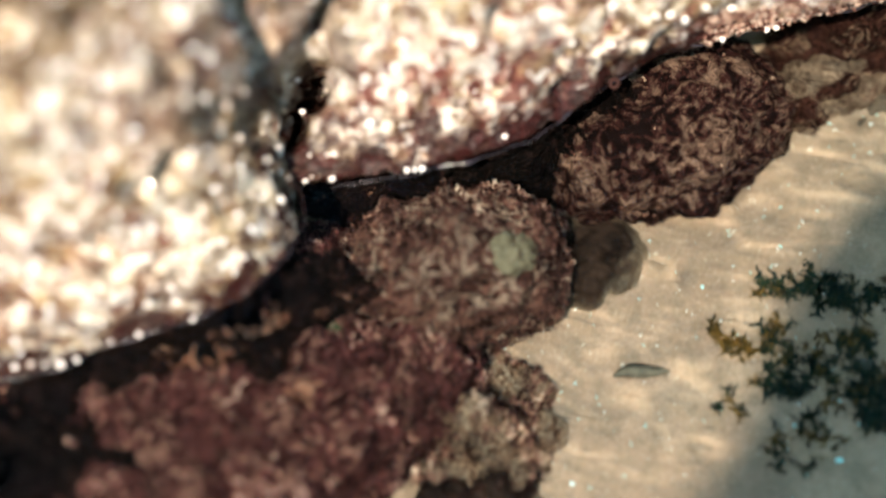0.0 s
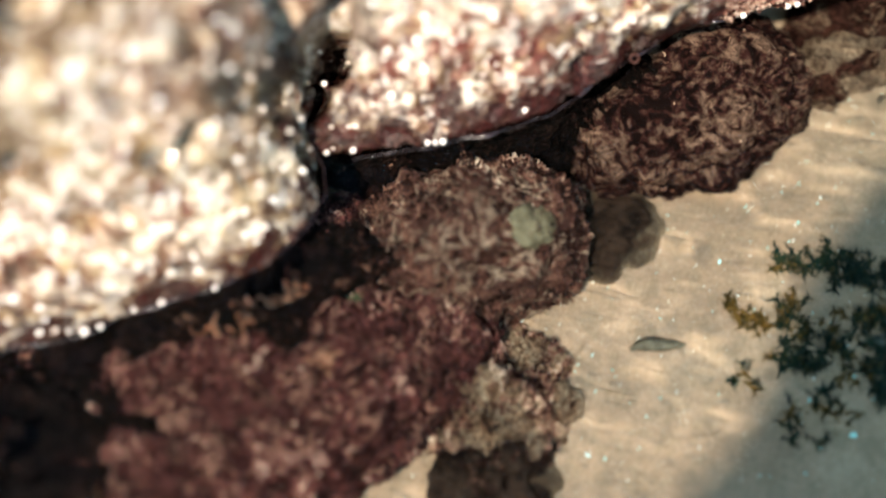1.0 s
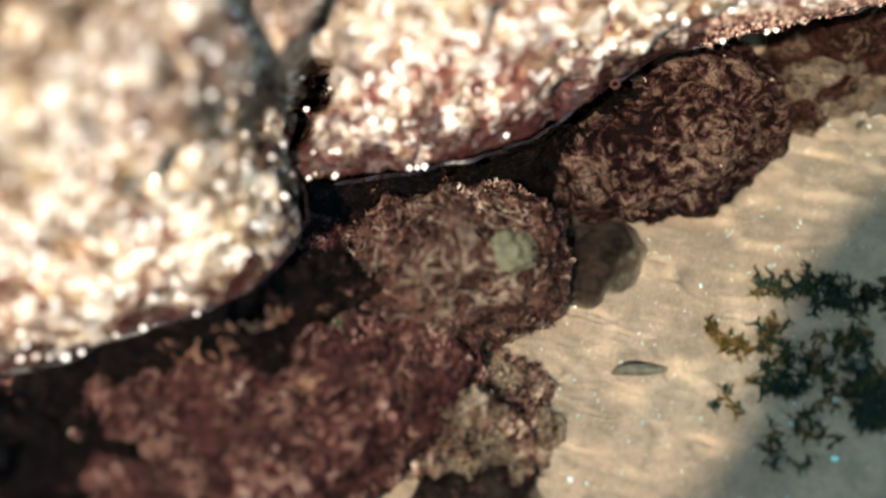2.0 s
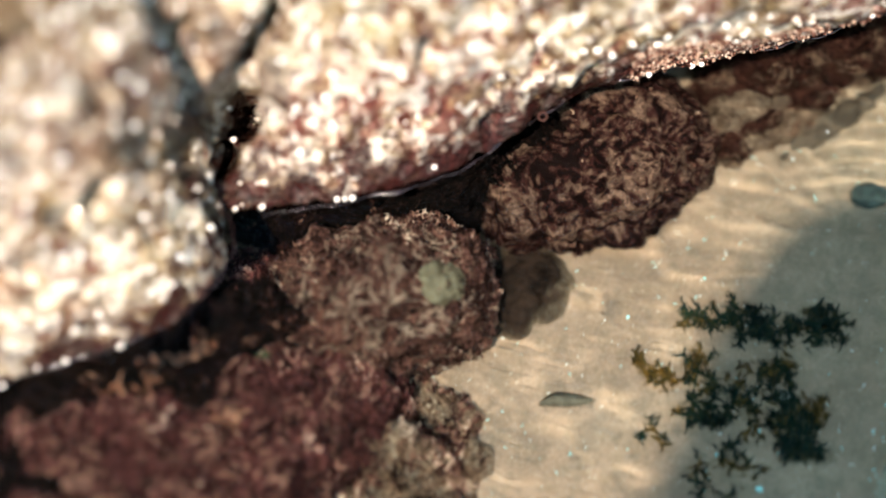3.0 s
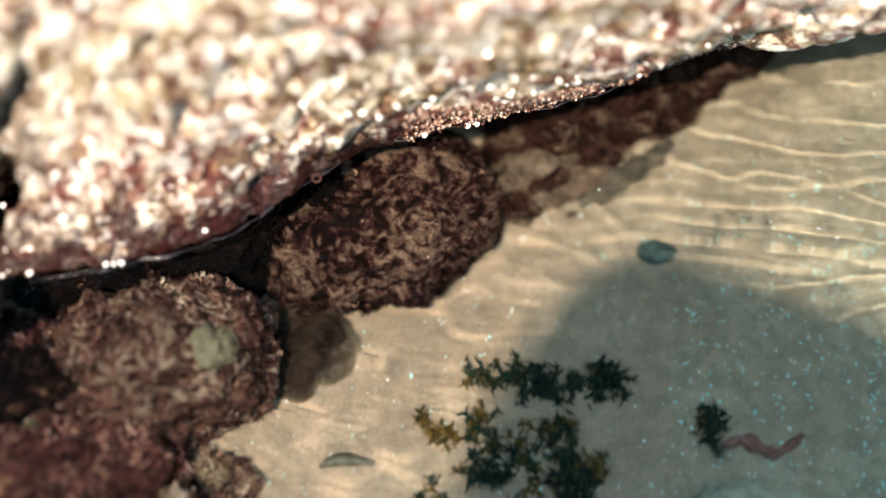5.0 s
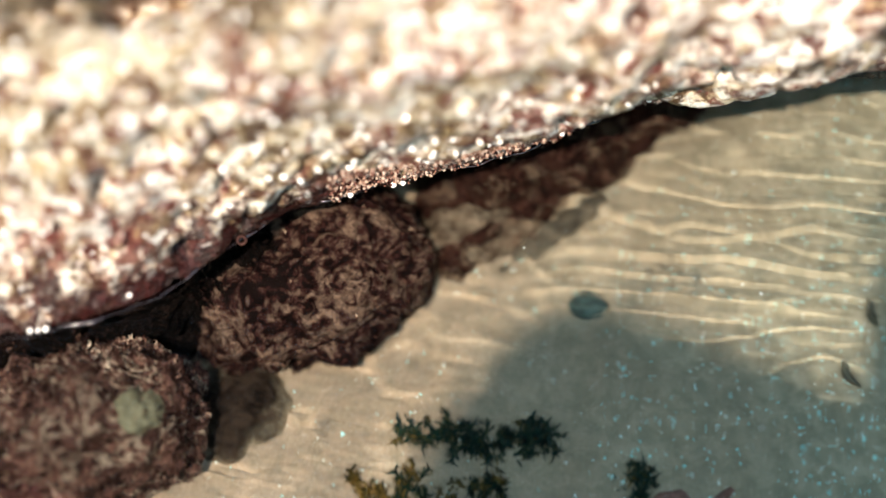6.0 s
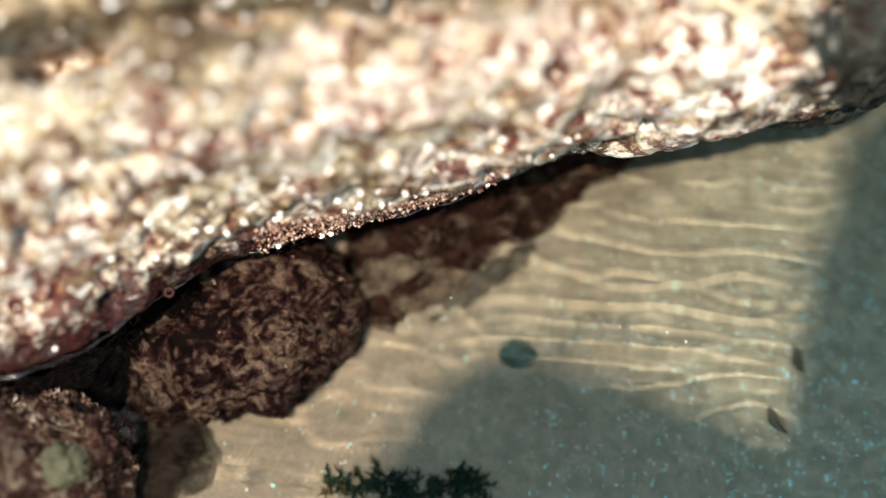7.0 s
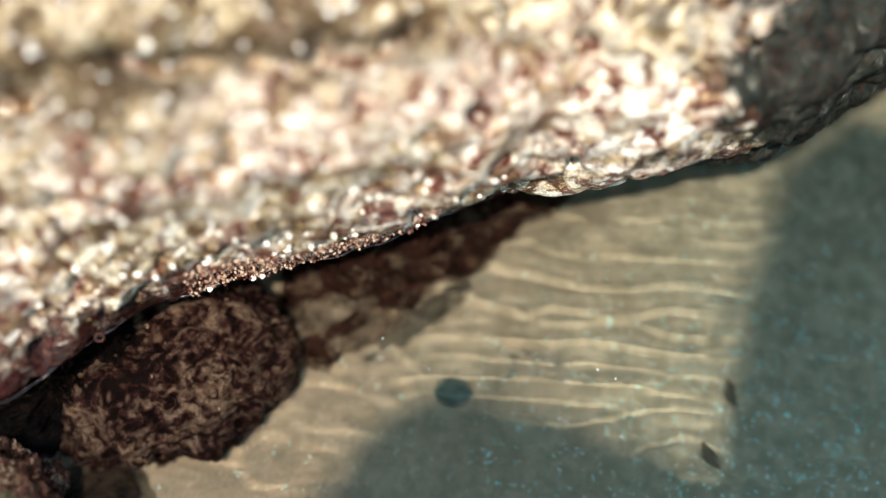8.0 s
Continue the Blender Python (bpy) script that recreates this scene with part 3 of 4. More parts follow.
# rock_f and rock_g are added where shade lies beneath the boulders
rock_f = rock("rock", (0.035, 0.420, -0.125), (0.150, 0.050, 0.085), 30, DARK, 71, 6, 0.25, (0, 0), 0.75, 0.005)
tagged(rock_f, "blackish mass added for the dark hollow under the ledge", "rock")
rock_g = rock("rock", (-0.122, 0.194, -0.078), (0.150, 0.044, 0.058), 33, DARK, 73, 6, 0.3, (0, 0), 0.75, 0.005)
tagged(rock_g, "blackish mass added for the shade along the boulder's foot", "rock")
strip = rock("rock", (0.316, 0.546, -0.142), (0.070, 0.007, 0.014), 46, BROWN, 83, 6, 0.7, (0, 0), 0.9, 0.003)
tagged(strip, "narrow dark submerged rock ridge beside the silty rock", "rock")
back = rock("rock", (0.370, 0.640, -0.145), (0.15, 0.040, 0.060), 34, BROWN, 85, 6, 0.4, (0, 0), 0.75, 0.004)
tagged(back, "dark brown submerged rock deep under the ledge", "rock")
# a shadow band on the sand, given as a dark flat strip
low = rock("rock", (0.366, 0.558, -0.162), (0.088, 0.015, 0.016), 50, SHADEBAND, 87, 6, 0.5, (0, 0), 1.0, 0.002)
tagged(low, "flat grey-brown strip added for the shadow band on the sand", "rock")
shelf = rock("rock", (0.300, 0.556, -0.158), (0.105, 0.036, 0.024), 44, SHELF, 53, 6, 0.5, (0, 0), 0.75, 0.004)
tagged(shelf, "low silty brown rock lying under the ledge", "rock")

# ---- unseen slab added on the sunward side to shade part of the pool ----
def shade_slab():
    ahead = Vector((SUN.x, SUN.y, 0)).normalized()
    side = Vector((-ahead.y, ahead.x, 0))
    away = 1.5
    slant = SUN.z / math.hypot(SUN.x, SUN.y)
    rise = away * slant
    outline = [(0.110, -rise - 0.3), (0.132, -0.021), (0.216, 0.325), (0.219, 0.470), (0.217, 0.628), (0.227, 0.705), (0.246, 0.813), (0.266, 0.879), (0.287, 0.919), (0.309, 0.924), (0.368, 0.926), (0.419, 0.917), (0.455, 0.897), (0.484, 0.865), (0.507, 0.835), (0.524, 0.846), (0.521, 0.930), (0.516, 1.022), (0.512, 1.119), (0.507, 1.221), (0.506, 1.333), (0.504, 1.507), (0.560, 1.622), (0.950, 1.650), (1.200, 0.500), (1.300, -rise - 0.3)]
    pts = np.array([(u, v + rise) for u, v in outline])
    run = np.r_[0, np.cumsum(np.linalg.norm(np.diff(pts, axis=0), axis=1))]
    n = 700
    t = np.linspace(0, run[-1], n)
    u, z = np.interp(t, run, pts[:, 0]), np.interp(t, run, pts[:, 1])
    rows = []
    for k, shrink in ((0.0, 0.6), (0.03, 0.93), (0.08, 1.0), (0.22, 1.0), (0.3, 0.93), (0.34, 0.6)):
        uc = 0.65 + (u - 0.65) * shrink
        lift = np.where(z > 0.3, (k - 0.08) * slant, 0)
        rows.append(np.stack([ahead.x * (away + k - 0.08) + side.x * uc, ahead.y * (away + k - 0.08) + side.y * uc, z + lift], 1))
    grid = np.array(rows).transpose(1, 0, 2)
    flat = grid.reshape(-1, 3)
    flat = flat + 0.006 * np.stack([fbm(flat, 0.10, 3, 0.5, k) for k in (1, 2, 3)], 1)
    nv = grid.shape[1]
    faces = grid_faces(n, nv).tolist()
    faces += [[i * nv for i in range(n)], [i * nv + nv - 1 for i in range(n)][::-1]]
    return mesh_object("shade_slab_southeast", flat, faces, SHORE)


tagged(shade_slab(), "unseen rock slab added to shade the pool", "rock wall", kind="structure")


# ---- wet lip along the waterline ----
def lip(parent, shore, seed):
    pts = np.array(shore, float)
    run = np.r_[0, np.cumsum(np.linalg.norm(np.diff(pts, axis=0), axis=1))]
    n = int(run[-1] / 0.002)
    s = np.linspace(0, run[-1], n)
    c = np.stack([np.interp(s, run, pts[:, 0]), np.interp(s, run, pts[:, 1]), np.full(n, 0.001)], 1)
    k = 9
    pad = np.pad(c, ((k, k), (0, 0)), mode="edge")
    c = np.stack([np.convolve(pad[:, j], np.ones(2 * k + 1) / (2 * k + 1), "valid") for j in range(3)], 1)
    t = np.gradient(c, axis=0)
    t = t / np.linalg.norm(t, axis=1, keepdims=True)
    out = np.stack([t[:, 1], -t[:, 0], np.zeros(n)], 1)
    c = c + out * (0.0015 + 0.003 * fbm(c, 0.03, 3, 0.55, seed))[:, None]
    r = np.maximum(0.0003, 0.0006 + 0.0011 * fbm(c, 0.020, 3, 0.55, seed + 1))
    ring = []
    for a in np.linspace(0, 2 * math.pi, 10, endpoint=False):
        ring.append(c + out * (r * math.cos(a))[:, None] * 1.3 + np.array([0, 0, 1]) * (r * math.sin(a))[:, None])
    grid = np.array(ring).transpose(1, 0, 2)
    return mesh_object("wet_lip", grid.reshape(-1, 3), grid_faces(n, 10, True), WET, parent, "dark wet glistening rim at the waterline")


WET = plain("wet_rim", (0.012, 0.006, 0.006), 0.14, 250.0, 0.0008, 0.5, 0.6)
lip(ledge, LEDGE_SHORE[2:14], 7)
lip(left, LEFT_SHORE[1:-1], 8)


# ---- algae turf on the submerged rocks ----
def island_material(name, stops, rough=0.7, patch=0.0, scale=60.0, gloss=0.06):
    """Colour that varies from piece to piece and, by the share patch, from place to place."""
    m, nodes, links, bsdf = material(name)
    g = nodes.new("ShaderNodeNewGeometry")
    pos, xyz = place(nodes, links)
    spot = spread(nodes, links, noise_node(nodes, links, pos, scale, 3, 0.6, 0.8), 0.35, 0.65)
    value = maths(nodes, links, "ADD", maths(nodes, links, "MULTIPLY", g.outputs["Random Per Island"], 1 - patch), maths(nodes, links, "MULTIPLY", spot, patch))
    links.new(ramp(nodes, links, value, stops), bsdf.inputs["Base Color"])
    bsdf.inputs["Roughness"].default_value = rough
    bsdf.inputs["Specular IOR Level"].default_value = gloss
    return m


def turf(parent, count, material_, seed, length=(0.008, 0.018), thick=0.0007, spots=()):
    """Short curling filaments that grow out of the upper side of a rock, all over it or at spots (x, y, reach)."""
    rng = np.random.default_rng(seed)
    me = parent.data
    co, no = np.empty(len(me.vertices) * 3), np.empty(len(me.vertices) * 3)
    me.vertices.foreach_get("co", co)
    me.vertices.foreach_get("normal", no)
    co, no = co.reshape(-1, 3), no.reshape(-1, 3)
    dense = fbm(co, 0.03, 2, 0.5, seed)
    grown = (no[:, 2] > -0.1) & (dense > -0.05)
    if spots:
        flat = co @ np.array(parent.matrix_world.to_3x3()).T + np.array(parent.matrix_world.translation)
        grown = (no[:, 2] > 0.2) & np.any([np.hypot(flat[:, 0] - x, flat[:, 1] - y) < r for x, y, r in spots], axis=0)
    pick = np.flatnonzero(grown)
    pick = rng.choice(pick, count)
    p, d = co[pick].copy(), no[pick] + rng.normal(0, 0.7, (count, 3))
    d = d / np.linalg.norm(d, axis=1, keepdims=True)
    axis = rng.normal(0, 1, (count, 3))
    axis = axis / np.linalg.norm(axis, axis=1, keepdims=True)
    steps = 6
    step = rng.uniform(*length, count)[:, None] / steps
    turn = rng.uniform(0.5, 1.3, count)[:, None]
    rings = []
    for k in range(steps + 1):
        a = np.cross(d, axis)
        a = a / np.maximum(np.linalg.norm(a, axis=1, keepdims=True), 1e-6)
        b = np.cross(d, a)
        r = thick * (1.15 - 0.8 * k / steps)
        rings.append(np.stack([p + r * (math.cos(w) * a + math.sin(w) * b) for w in (0, 2.1, 4.2)], 1))
        p = p + d * step
        d = d * np.cos(turn) + np.cross(axis, d) * np.sin(turn)
        d = d - 0.12 * no[pick] * (k > 1)
        d = d / np.linalg.norm(d, axis=1, keepdims=True)
    v = np.stack(rings, 1).reshape(-1, 3)
    base = (np.arange(count) * (steps + 1) * 3)[:, None, None]
    k = (np.arange(steps) * 3)[None, :, None]
    j = np.arange(3)[None, None, :]
    f = np.stack([base + k + j, base + k + (j + 1) % 3, base + k + 3 + (j + 1) % 3, base + k + 3 + j], -1).reshape(-1, 4)
    ob = mesh_object("algae_turf", v, f, material_, parent)
    return tagged(ob, "curly brown algae filaments", kind="stuff")


TURF_TAN = island_material("tan_turf", [(0.32, (0.010, 0.0035, 0.003)), (0.54, (0.075, 0.028, 0.023)), (0.70, (0.29, 0.145, 0.105)), (0.90, (0.74, 0.54, 0.42))], 0.7, 0.7, 36.0)
TURF_BROWN = island_material("brown_turf", [(0.34, (0.008, 0.0025, 0.002)), (0.58, (0.050, 0.017, 0.013)), (0.76, (0.20, 0.09, 0.062)), (0.94, (0.60, 0.40, 0.29))], 0.7, 0.7, 36.0)
TURF_RED = island_material("red_turf", [(0.34, (0.008, 0.0025, 0.003)), (0.54, (0.060, 0.018, 0.018)), (0.74, (0.20, 0.066, 0.060)), (0.93, (0.70, 0.45, 0.36))], 0.7, 0.7, 36.0)
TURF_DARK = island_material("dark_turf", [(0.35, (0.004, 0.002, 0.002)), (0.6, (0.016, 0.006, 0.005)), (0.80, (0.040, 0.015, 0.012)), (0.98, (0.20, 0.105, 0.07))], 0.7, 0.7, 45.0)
turf(rock_a, 1500, TURF_TAN, 61, (0.005, 0.011), 0.0008)
turf(rock_b, 350, TURF_BROWN, 62, (0.004, 0.008), 0.0007)
turf(red_slab, 6500, TURF_RED, 63, (0.005, 0.011), 0.0009)
TURF_CURL = island_material("tan_curls", [(0.0, (0.10, 0.036, 0.022)), (0.5, (0.22, 0.092, 0.056)), (1.0, (0.40, 0.21, 0.14))], 0.6)
CURLS = [(-0.093, 0.202, 0.012), (-0.079, 0.207, 0.010), (-0.103, 0.190, 0.010), (-0.070, 0.222, 0.008), (-0.037, 0.174, 0.008), (-0.115, 0.178, 0.008)]
turf(red_slab, 26, TURF_CURL, 75, (0.016, 0.026), 0.0014, CURLS)
turf(rock_g, 26, TURF_CURL, 76, (0.016, 0.026), 0.0014, CURLS)
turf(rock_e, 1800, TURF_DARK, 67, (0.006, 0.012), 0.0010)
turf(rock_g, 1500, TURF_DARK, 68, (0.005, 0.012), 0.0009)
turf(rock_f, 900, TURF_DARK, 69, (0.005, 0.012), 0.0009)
turf(rock_c, 1300, TURF_TAN, 64, (0.005, 0.012), 0.0009)
turf(rock_h, 500, TURF_DARK, 66, (0.005, 0.012), 0.0009)
turf(shelf, 300, TURF_BROWN, 65, (0.004, 0.008))


# ---- pale patch and small shells on the rocks ----
def blob(name, at, size, turn, material_, parent, seed, label="", level=3, lump=0.25):
    v, f = ico(level)
    v = v * np.array(size)
    n = v / np.linalg.norm(v, axis=1, keepdims=True)
    v = v + n * (lump * min(size) * fbm(v, max(size) * 0.6, 3, 0.5, seed))[:, None]
    ob = mesh_object(name, v, f, material_, None, label)
    ob.matrix_world = pose(*at, 0, 0, turn)
    if parent:
        ob.parent = parent
        ob.matrix_parent_inverse = parent.matrix_world.inverted()
    return ob


# ---- green weed on the sand ----
WEED = island_material("green_weed", [(0.0, (0.006, 0.017, 0.014)), (0.5, (0.012, 0.026, 0.018)), (0.8, (0.028, 0.034, 0.014)), (1.0, (0.075, 0.056, 0.018))], 0.6)
OCHRE = island_material("ochre_weed", [(0.0, (0.035, 0.027, 0.008)), (0.6, (0.10, 0.058, 0.014)), (1.0, (0.175, 0.095, 0.024))], 0.5)


def frond_mesh(seed, material_):
    """A branching sprig of weed: a stem with side twigs, all thin tapered rods."""
    rng = np.random.default_rng(seed)
    v, f = [], []

    def rod(start, way, length, thick, n=5):
        p, d = np.array(start, float), np.array(way, float)
        first, spots = len(v), []
        for k in range(n):
            d = d / np.linalg.norm(d)
            a = np.cross(d, (0.3, 0.2, 1.0))
            a = a / np.linalg.norm(a)
            b = np.cross(d, a)
            r = thick * (1 - 0.75 * k / (n - 1))
            v.extend((p + r * (math.cos(w) * a + math.sin(w) * b)).tolist() for w in (0, 2.1, 4.2))
            spots.append((p.copy(), d.copy()))
            p = p + d * length / (n - 1)
            d = d + rng.normal(0, 0.28, 3)
        for k in range(n - 1):
            for j in range(3):
                q = first + 3 * k
                f.append([q + j, q + (j + 1) % 3, q + 3 + (j + 1) % 3, q + 3 + j])
        return spots

    stem = rod((0, 0, 0), (1, 0, 0.3), 0.014, 0.0019, 6)
    for p, d in stem[1:]:
        for _ in range(2):
            way = d + rng.normal(0, 0.8, 3)
            twig = rod(p, way, rng.uniform(0.005, 0.010), 0.0015, 4)
            rod(twig[2][0], way + rng.normal(0, 0.9, 3), 0.005, 0.0011, 3)
    me = bpy.data.meshes.new("frond")
    me.from_pydata(v, [], f)
    me.shade_smooth()
    me.materials.append(material_)
    return me


GREEN_FRONDS = [frond_mesh(k, WEED) for k in range(5)]
OCHRE_FRONDS = [frond_mesh(k + 9, OCHRE) for k in range(3)]


def weed(clusters, label, seed):
    """A tuft of weed. clusters: x, y, reach, fronds, share of ochre fronds."""
    rng = random.Random(seed)
    top = new("seaweed")
    top.location = (clusters[0][0], clusters[0][1], FLOOR)
    tagged(top, label, "seaweed", "weed tufts on the sand")
    bpy.context.view_layer.update()
    for x, y, reach, count, ochre in clusters:
        for _ in range(int(1.2 * count)):
            a, r = rng.uniform(0, 2 * math.pi), 1.1 * reach * math.sqrt(rng.random())
            fx, fy = x + r * math.cos(a) * 1.3, y + r * math.sin(a) * 0.8
            me = rng.choice(OCHRE_FRONDS if rng.random() < ochre else GREEN_FRONDS)
            ob = new("frond", me)
            ob.cycles.is_caustics_receiver = True
            ob.parent = top
            size = rng.uniform(0.5, 1.05)
            ob.matrix_local = Matrix.Translation((fx - top.location.x, fy - top.location.y, -0.001 + 0.007 * rng.random() ** 2)) @ pose(0, 0, 0, rng.uniform(-30, 30), rng.uniform(-30, 30), rng.uniform(0, 360)) @ Matrix.Scale(size, 4)
    return top


weed([(0.313, 0.364, 0.0095, 20, 0.15), (0.270, 0.351, 0.0060, 5, 0.4), (0.291, 0.361, 0.0080, 12, 0.3), (0.334, 0.359, 0.0080, 15, 0.1), (0.354, 0.360, 0.0095, 20, 0.1), (0.374, 0.373, 0.0085, 19, 0.1), (0.388, 0.370, 0.0050, 5, 0.2),
      (0.252, 0.307, 0.0065, 11, 1.0), (0.268, 0.300, 0.0085, 19, 0.75), (0.287, 0.318, 0.0065, 11, 0.5), (0.292, 0.298, 0.0080, 18, 0.3), (0.297, 0.279, 0.0100, 26, 0.1),
      (0.313, 0.306, 0.0070, 10, 0.7), (0.324, 0.293, 0.0070, 9, 0.5), (0.333, 0.280, 0.0065, 6, 0.7), (0.338, 0.316, 0.0075, 12, 0.6), (0.349, 0.328, 0.0065, 11, 0.6),
      (0.352, 0.303, 0.0055, 10, 0.2), (0.357, 0.283, 0.0065, 12, 0.1), (0.374, 0.302, 0.0065, 10, 0.8), (0.371, 0.286, 0.0080, 19, 0.15), (0.363, 0.266, 0.0075, 12, 0.0), (0.384, 0.264, 0.0055, 9, 0.1)], "dark green and ochre seaweed tuft growing on the sand", 3)
weed([(0.302, 0.241, 0.0070, 8, 0.4), (0.316, 0.248, 0.0055, 6, 0.5), (0.330, 0.245, 0.0065, 8, 0.4), (0.312, 0.222, 0.0055, 6, 0.1)], "small sparse green seaweed tuft on the sand", 4)
weed([(0.457, 0.352, 0.0090, 18, 0.1), (0.469, 0.339, 0.0060, 7, 0.0)], "small dark green seaweed tuft on shaded sand", 5)
weed([(0.259, 0.256, 0.0060, 7, 0.2)], "tiny green seaweed tuft on the sand", 6)


# ---- bright grains in the crust ----
GRAIN = island_material("quartz_grain", [(0.0, (0.55, 0.47, 0.40)), (0.5, (0.80, 0.74, 0.66)), (1.0, (0.88, 0.87, 0.84))], 0.16, gloss=0.5)


def grains(parent, count, seed, name, material_, size, region):
    """Many small faceted grains, half sunk in the surface of parent."""
    rng = np.random.default_rng(seed)
    me = parent.data
    co = np.empty(len(me.vertices) * 3)
    me.vertices.foreach_get("co", co)
    co = co.reshape(-1, 3)
    pick = rng.choice(np.flatnonzero(region(co)), count)
    v0, f0 = ico(1)
    r = rng.uniform(*size, count)
    q = rng.normal(0, 1, (count, 3, 3))
    turn = np.linalg.qr(q)[0]
    v = np.einsum("nij,kj->nki", turn, v0 * (1, 0.8, 0.6)) * r[:, None, None] * rng.uniform(0.8, 1.25, (count, len(v0), 1)) + (co[pick] + rng.normal(0, 1, (count, 3)) * (0.0013, 0.0013, 0.0004))[:, None, :]
    f = (np.array(f0)[None] + (np.arange(count) * len(v0))[:, None, None]).reshape(-1, 3)
    ob = mesh_object(name, v.reshape(-1, 3), f, material_, parent, "", False)
    return tagged(ob, "glassy pale mineral grains", kind="stuff")


def on_face(p):
    return (p[:, 2] > 0.008) & (p[:, 2] < 0.34) & (p[:, 1] < 0.95) & (p[:, 0] < 0.42) & (p[:, 0] > -0.4)


def on_dry(p):
    return on_face(p) & (p[:, 2] > np.where(p[:, 0] > -0.05, 0.040, 0.018))


grains(ledge, 1100, 81, "grain", GRAIN, (0.0012, 0.0032), on_dry)
grains(left, 600, 82, "grain", GRAIN, (0.0012, 0.0034), on_dry)
GRANULE = island_material("foot_granule", [(0.0, (0.05, 0.016, 0.012)), (0.35, (0.13, 0.062, 0.045)), (0.7, (0.28, 0.185, 0.135)), (1.0, (0.46, 0.37, 0.30))], 0.7, gloss=0.08)
grains(ledge, 3000, 88, "granule", GRANULE, (0.0007, 0.0019), lambda p: (p[:, 2] > 0.002) & (p[:, 2] < 0.045) & (p[:, 0] > 0.19) & (p[:, 0] < 0.43) & (p[:, 1] < 0.80))

# ---- shell grit on the sand ----
CHIP = island_material("shell_grit", [(0.0, (0.32, 0.24, 0.17)), (0.4, (0.45, 0.36, 0.27)), (0.75, (0.74, 0.72, 0.66)), (1.0, (0.84, 0.90, 0.90))], 0.2, gloss=0.5)


def on_sand(p):
    return (p[:, 0] > 0.0) & (p[:, 0] < 0.84) & (p[:, 1] > 0.05) & (p[:, 1] < 0.85)


# cyan of sky glints put into the grit's colour
CYAN_GLINT = island_material("cyan_glint_grit", [(0.0, (0.56, 0.84, 0.82)), (0.6, (0.30, 0.80, 0.80)), (1.0, (0.86, 0.92, 0.92))], 0.15, gloss=0.5)
grains(sand, 800, 85, "shell_grit", CYAN_GLINT, (0.0006, 0.0013), on_sand)
grains(sand, 1600, 87, "shell_grit", CYAN_GLINT, (0.0006, 0.0014), lambda p: on_sand(p) & (p[:, 0] > 0.42) & (p[:, 1] < 0.62))
grains(sand, 900, 89, "shell_grit", CYAN_GLINT, (0.0007, 0.0015), lambda p: on_sand(p) & (p[:, 0] > 0.58) & (p[:, 1] > 0.2))
grains(sand, 45, 86, "shell_grit", CYAN_GLINT, (0.0016, 0.0027), on_sand)
grains(sand, 2000, 83, "shell_grit", CHIP, (0.0005, 0.0013), on_sand)
grains(sand, 200, 84, "shell_grit", CHIP, (0.0012, 0.0022), on_sand)

# ---- loose things on the sand ----
STONE = plain("dark_stone", (0.055, 0.070, 0.064), 0.7, 160.0, 0.001, 0.5)
GREYSTONE = plain("silted_stone", (0.25, 0.222, 0.168), 0.85, 90.0, 0.002, 0.4)
LEAF = plain("old_leaf", (0.145, 0.122, 0.090), 0.85, 140.0, 0.0008, 0.4)
DARKLEAF = plain("dark_leaf", (0.075, 0.066, 0.050), 0.8, 140.0, 0.0008, 0.4)
ROPE = plain("red_weed", (0.16, 0.075, 0.06), 0.7, 200.0, 0.001, 0.4)
DARKSPOT = plain("green_spot", (0.022, 0.028, 0.014), 0.8, 200.0, 0.001, 0.4)
PALE = plain("pale_crust", (0.115, 0.096, 0.064), 0.8, 140.0, 0.0015, 0.35)

blob("pebble", (0.403, 0.494, FLOOR + 0.000), (0.016, 0.011, 0.0045), 15, STONE, None, 5, "", 4)
tagged(bpy.data.objects["pebble"], "flat dark grey-green pebble lying on the sand", "stone")
flatstone = rock("rock", (0.50, 0.255, -0.160), (0.075, 0.050, 0.022), 20, GREYSTONE, 91, 6, 0.4)
tagged(flatstone, "low silt-covered stone sunk in shaded sand", "rock")


def leaf(at, long, wide, turn, label, seed, skin):
    n = 13
    t = np.linspace(0, 1, n)
    half = wide * np.sin(math.pi * np.clip(t, 0.02, 0.98)) ** 0.7
    mid = np.stack([long * (t - 0.5), 0.15 * long * np.sin(3 * t + seed), 0.0018 + 0.0006 * np.sin(5 * t + seed)], 1)
    side = np.array([0, 1, 0.0])
    up = np.array([0, 0, 0.0004])
    grid = np.stack([mid - side * half[:, None], mid + up * 2, mid + side * half[:, None], mid - up], 1)
    ob = mesh_object("leaf", grid.reshape(-1, 3), grid_faces(n, 4, True).tolist() + [[0, 1, 2, 3], [4 * n - 1, 4 * n - 2, 4 * n - 3, 4 * n - 4]], skin)
    bed = float(floor_height(np.array([at]))[0])
    ob.matrix_world = pose(at[0], at[1], bed + 0.001, 0, 0, turn)
    return tagged(ob, label, "leaf")


leaf((0.193, 0.264), 0.042, 0.0068, 28, "narrow grey-brown dead leaf lying on the sand", 1, LEAF)
leaf((0.637, 0.527), 0.026, 0.0045, -55, "small dark dead leaf lying on the sand", 2, DARKLEAF)
leaf((0.622, 0.472), 0.024, 0.0045, -45, "small dark dead leaf lying on the sand", 3, DARKLEAF)


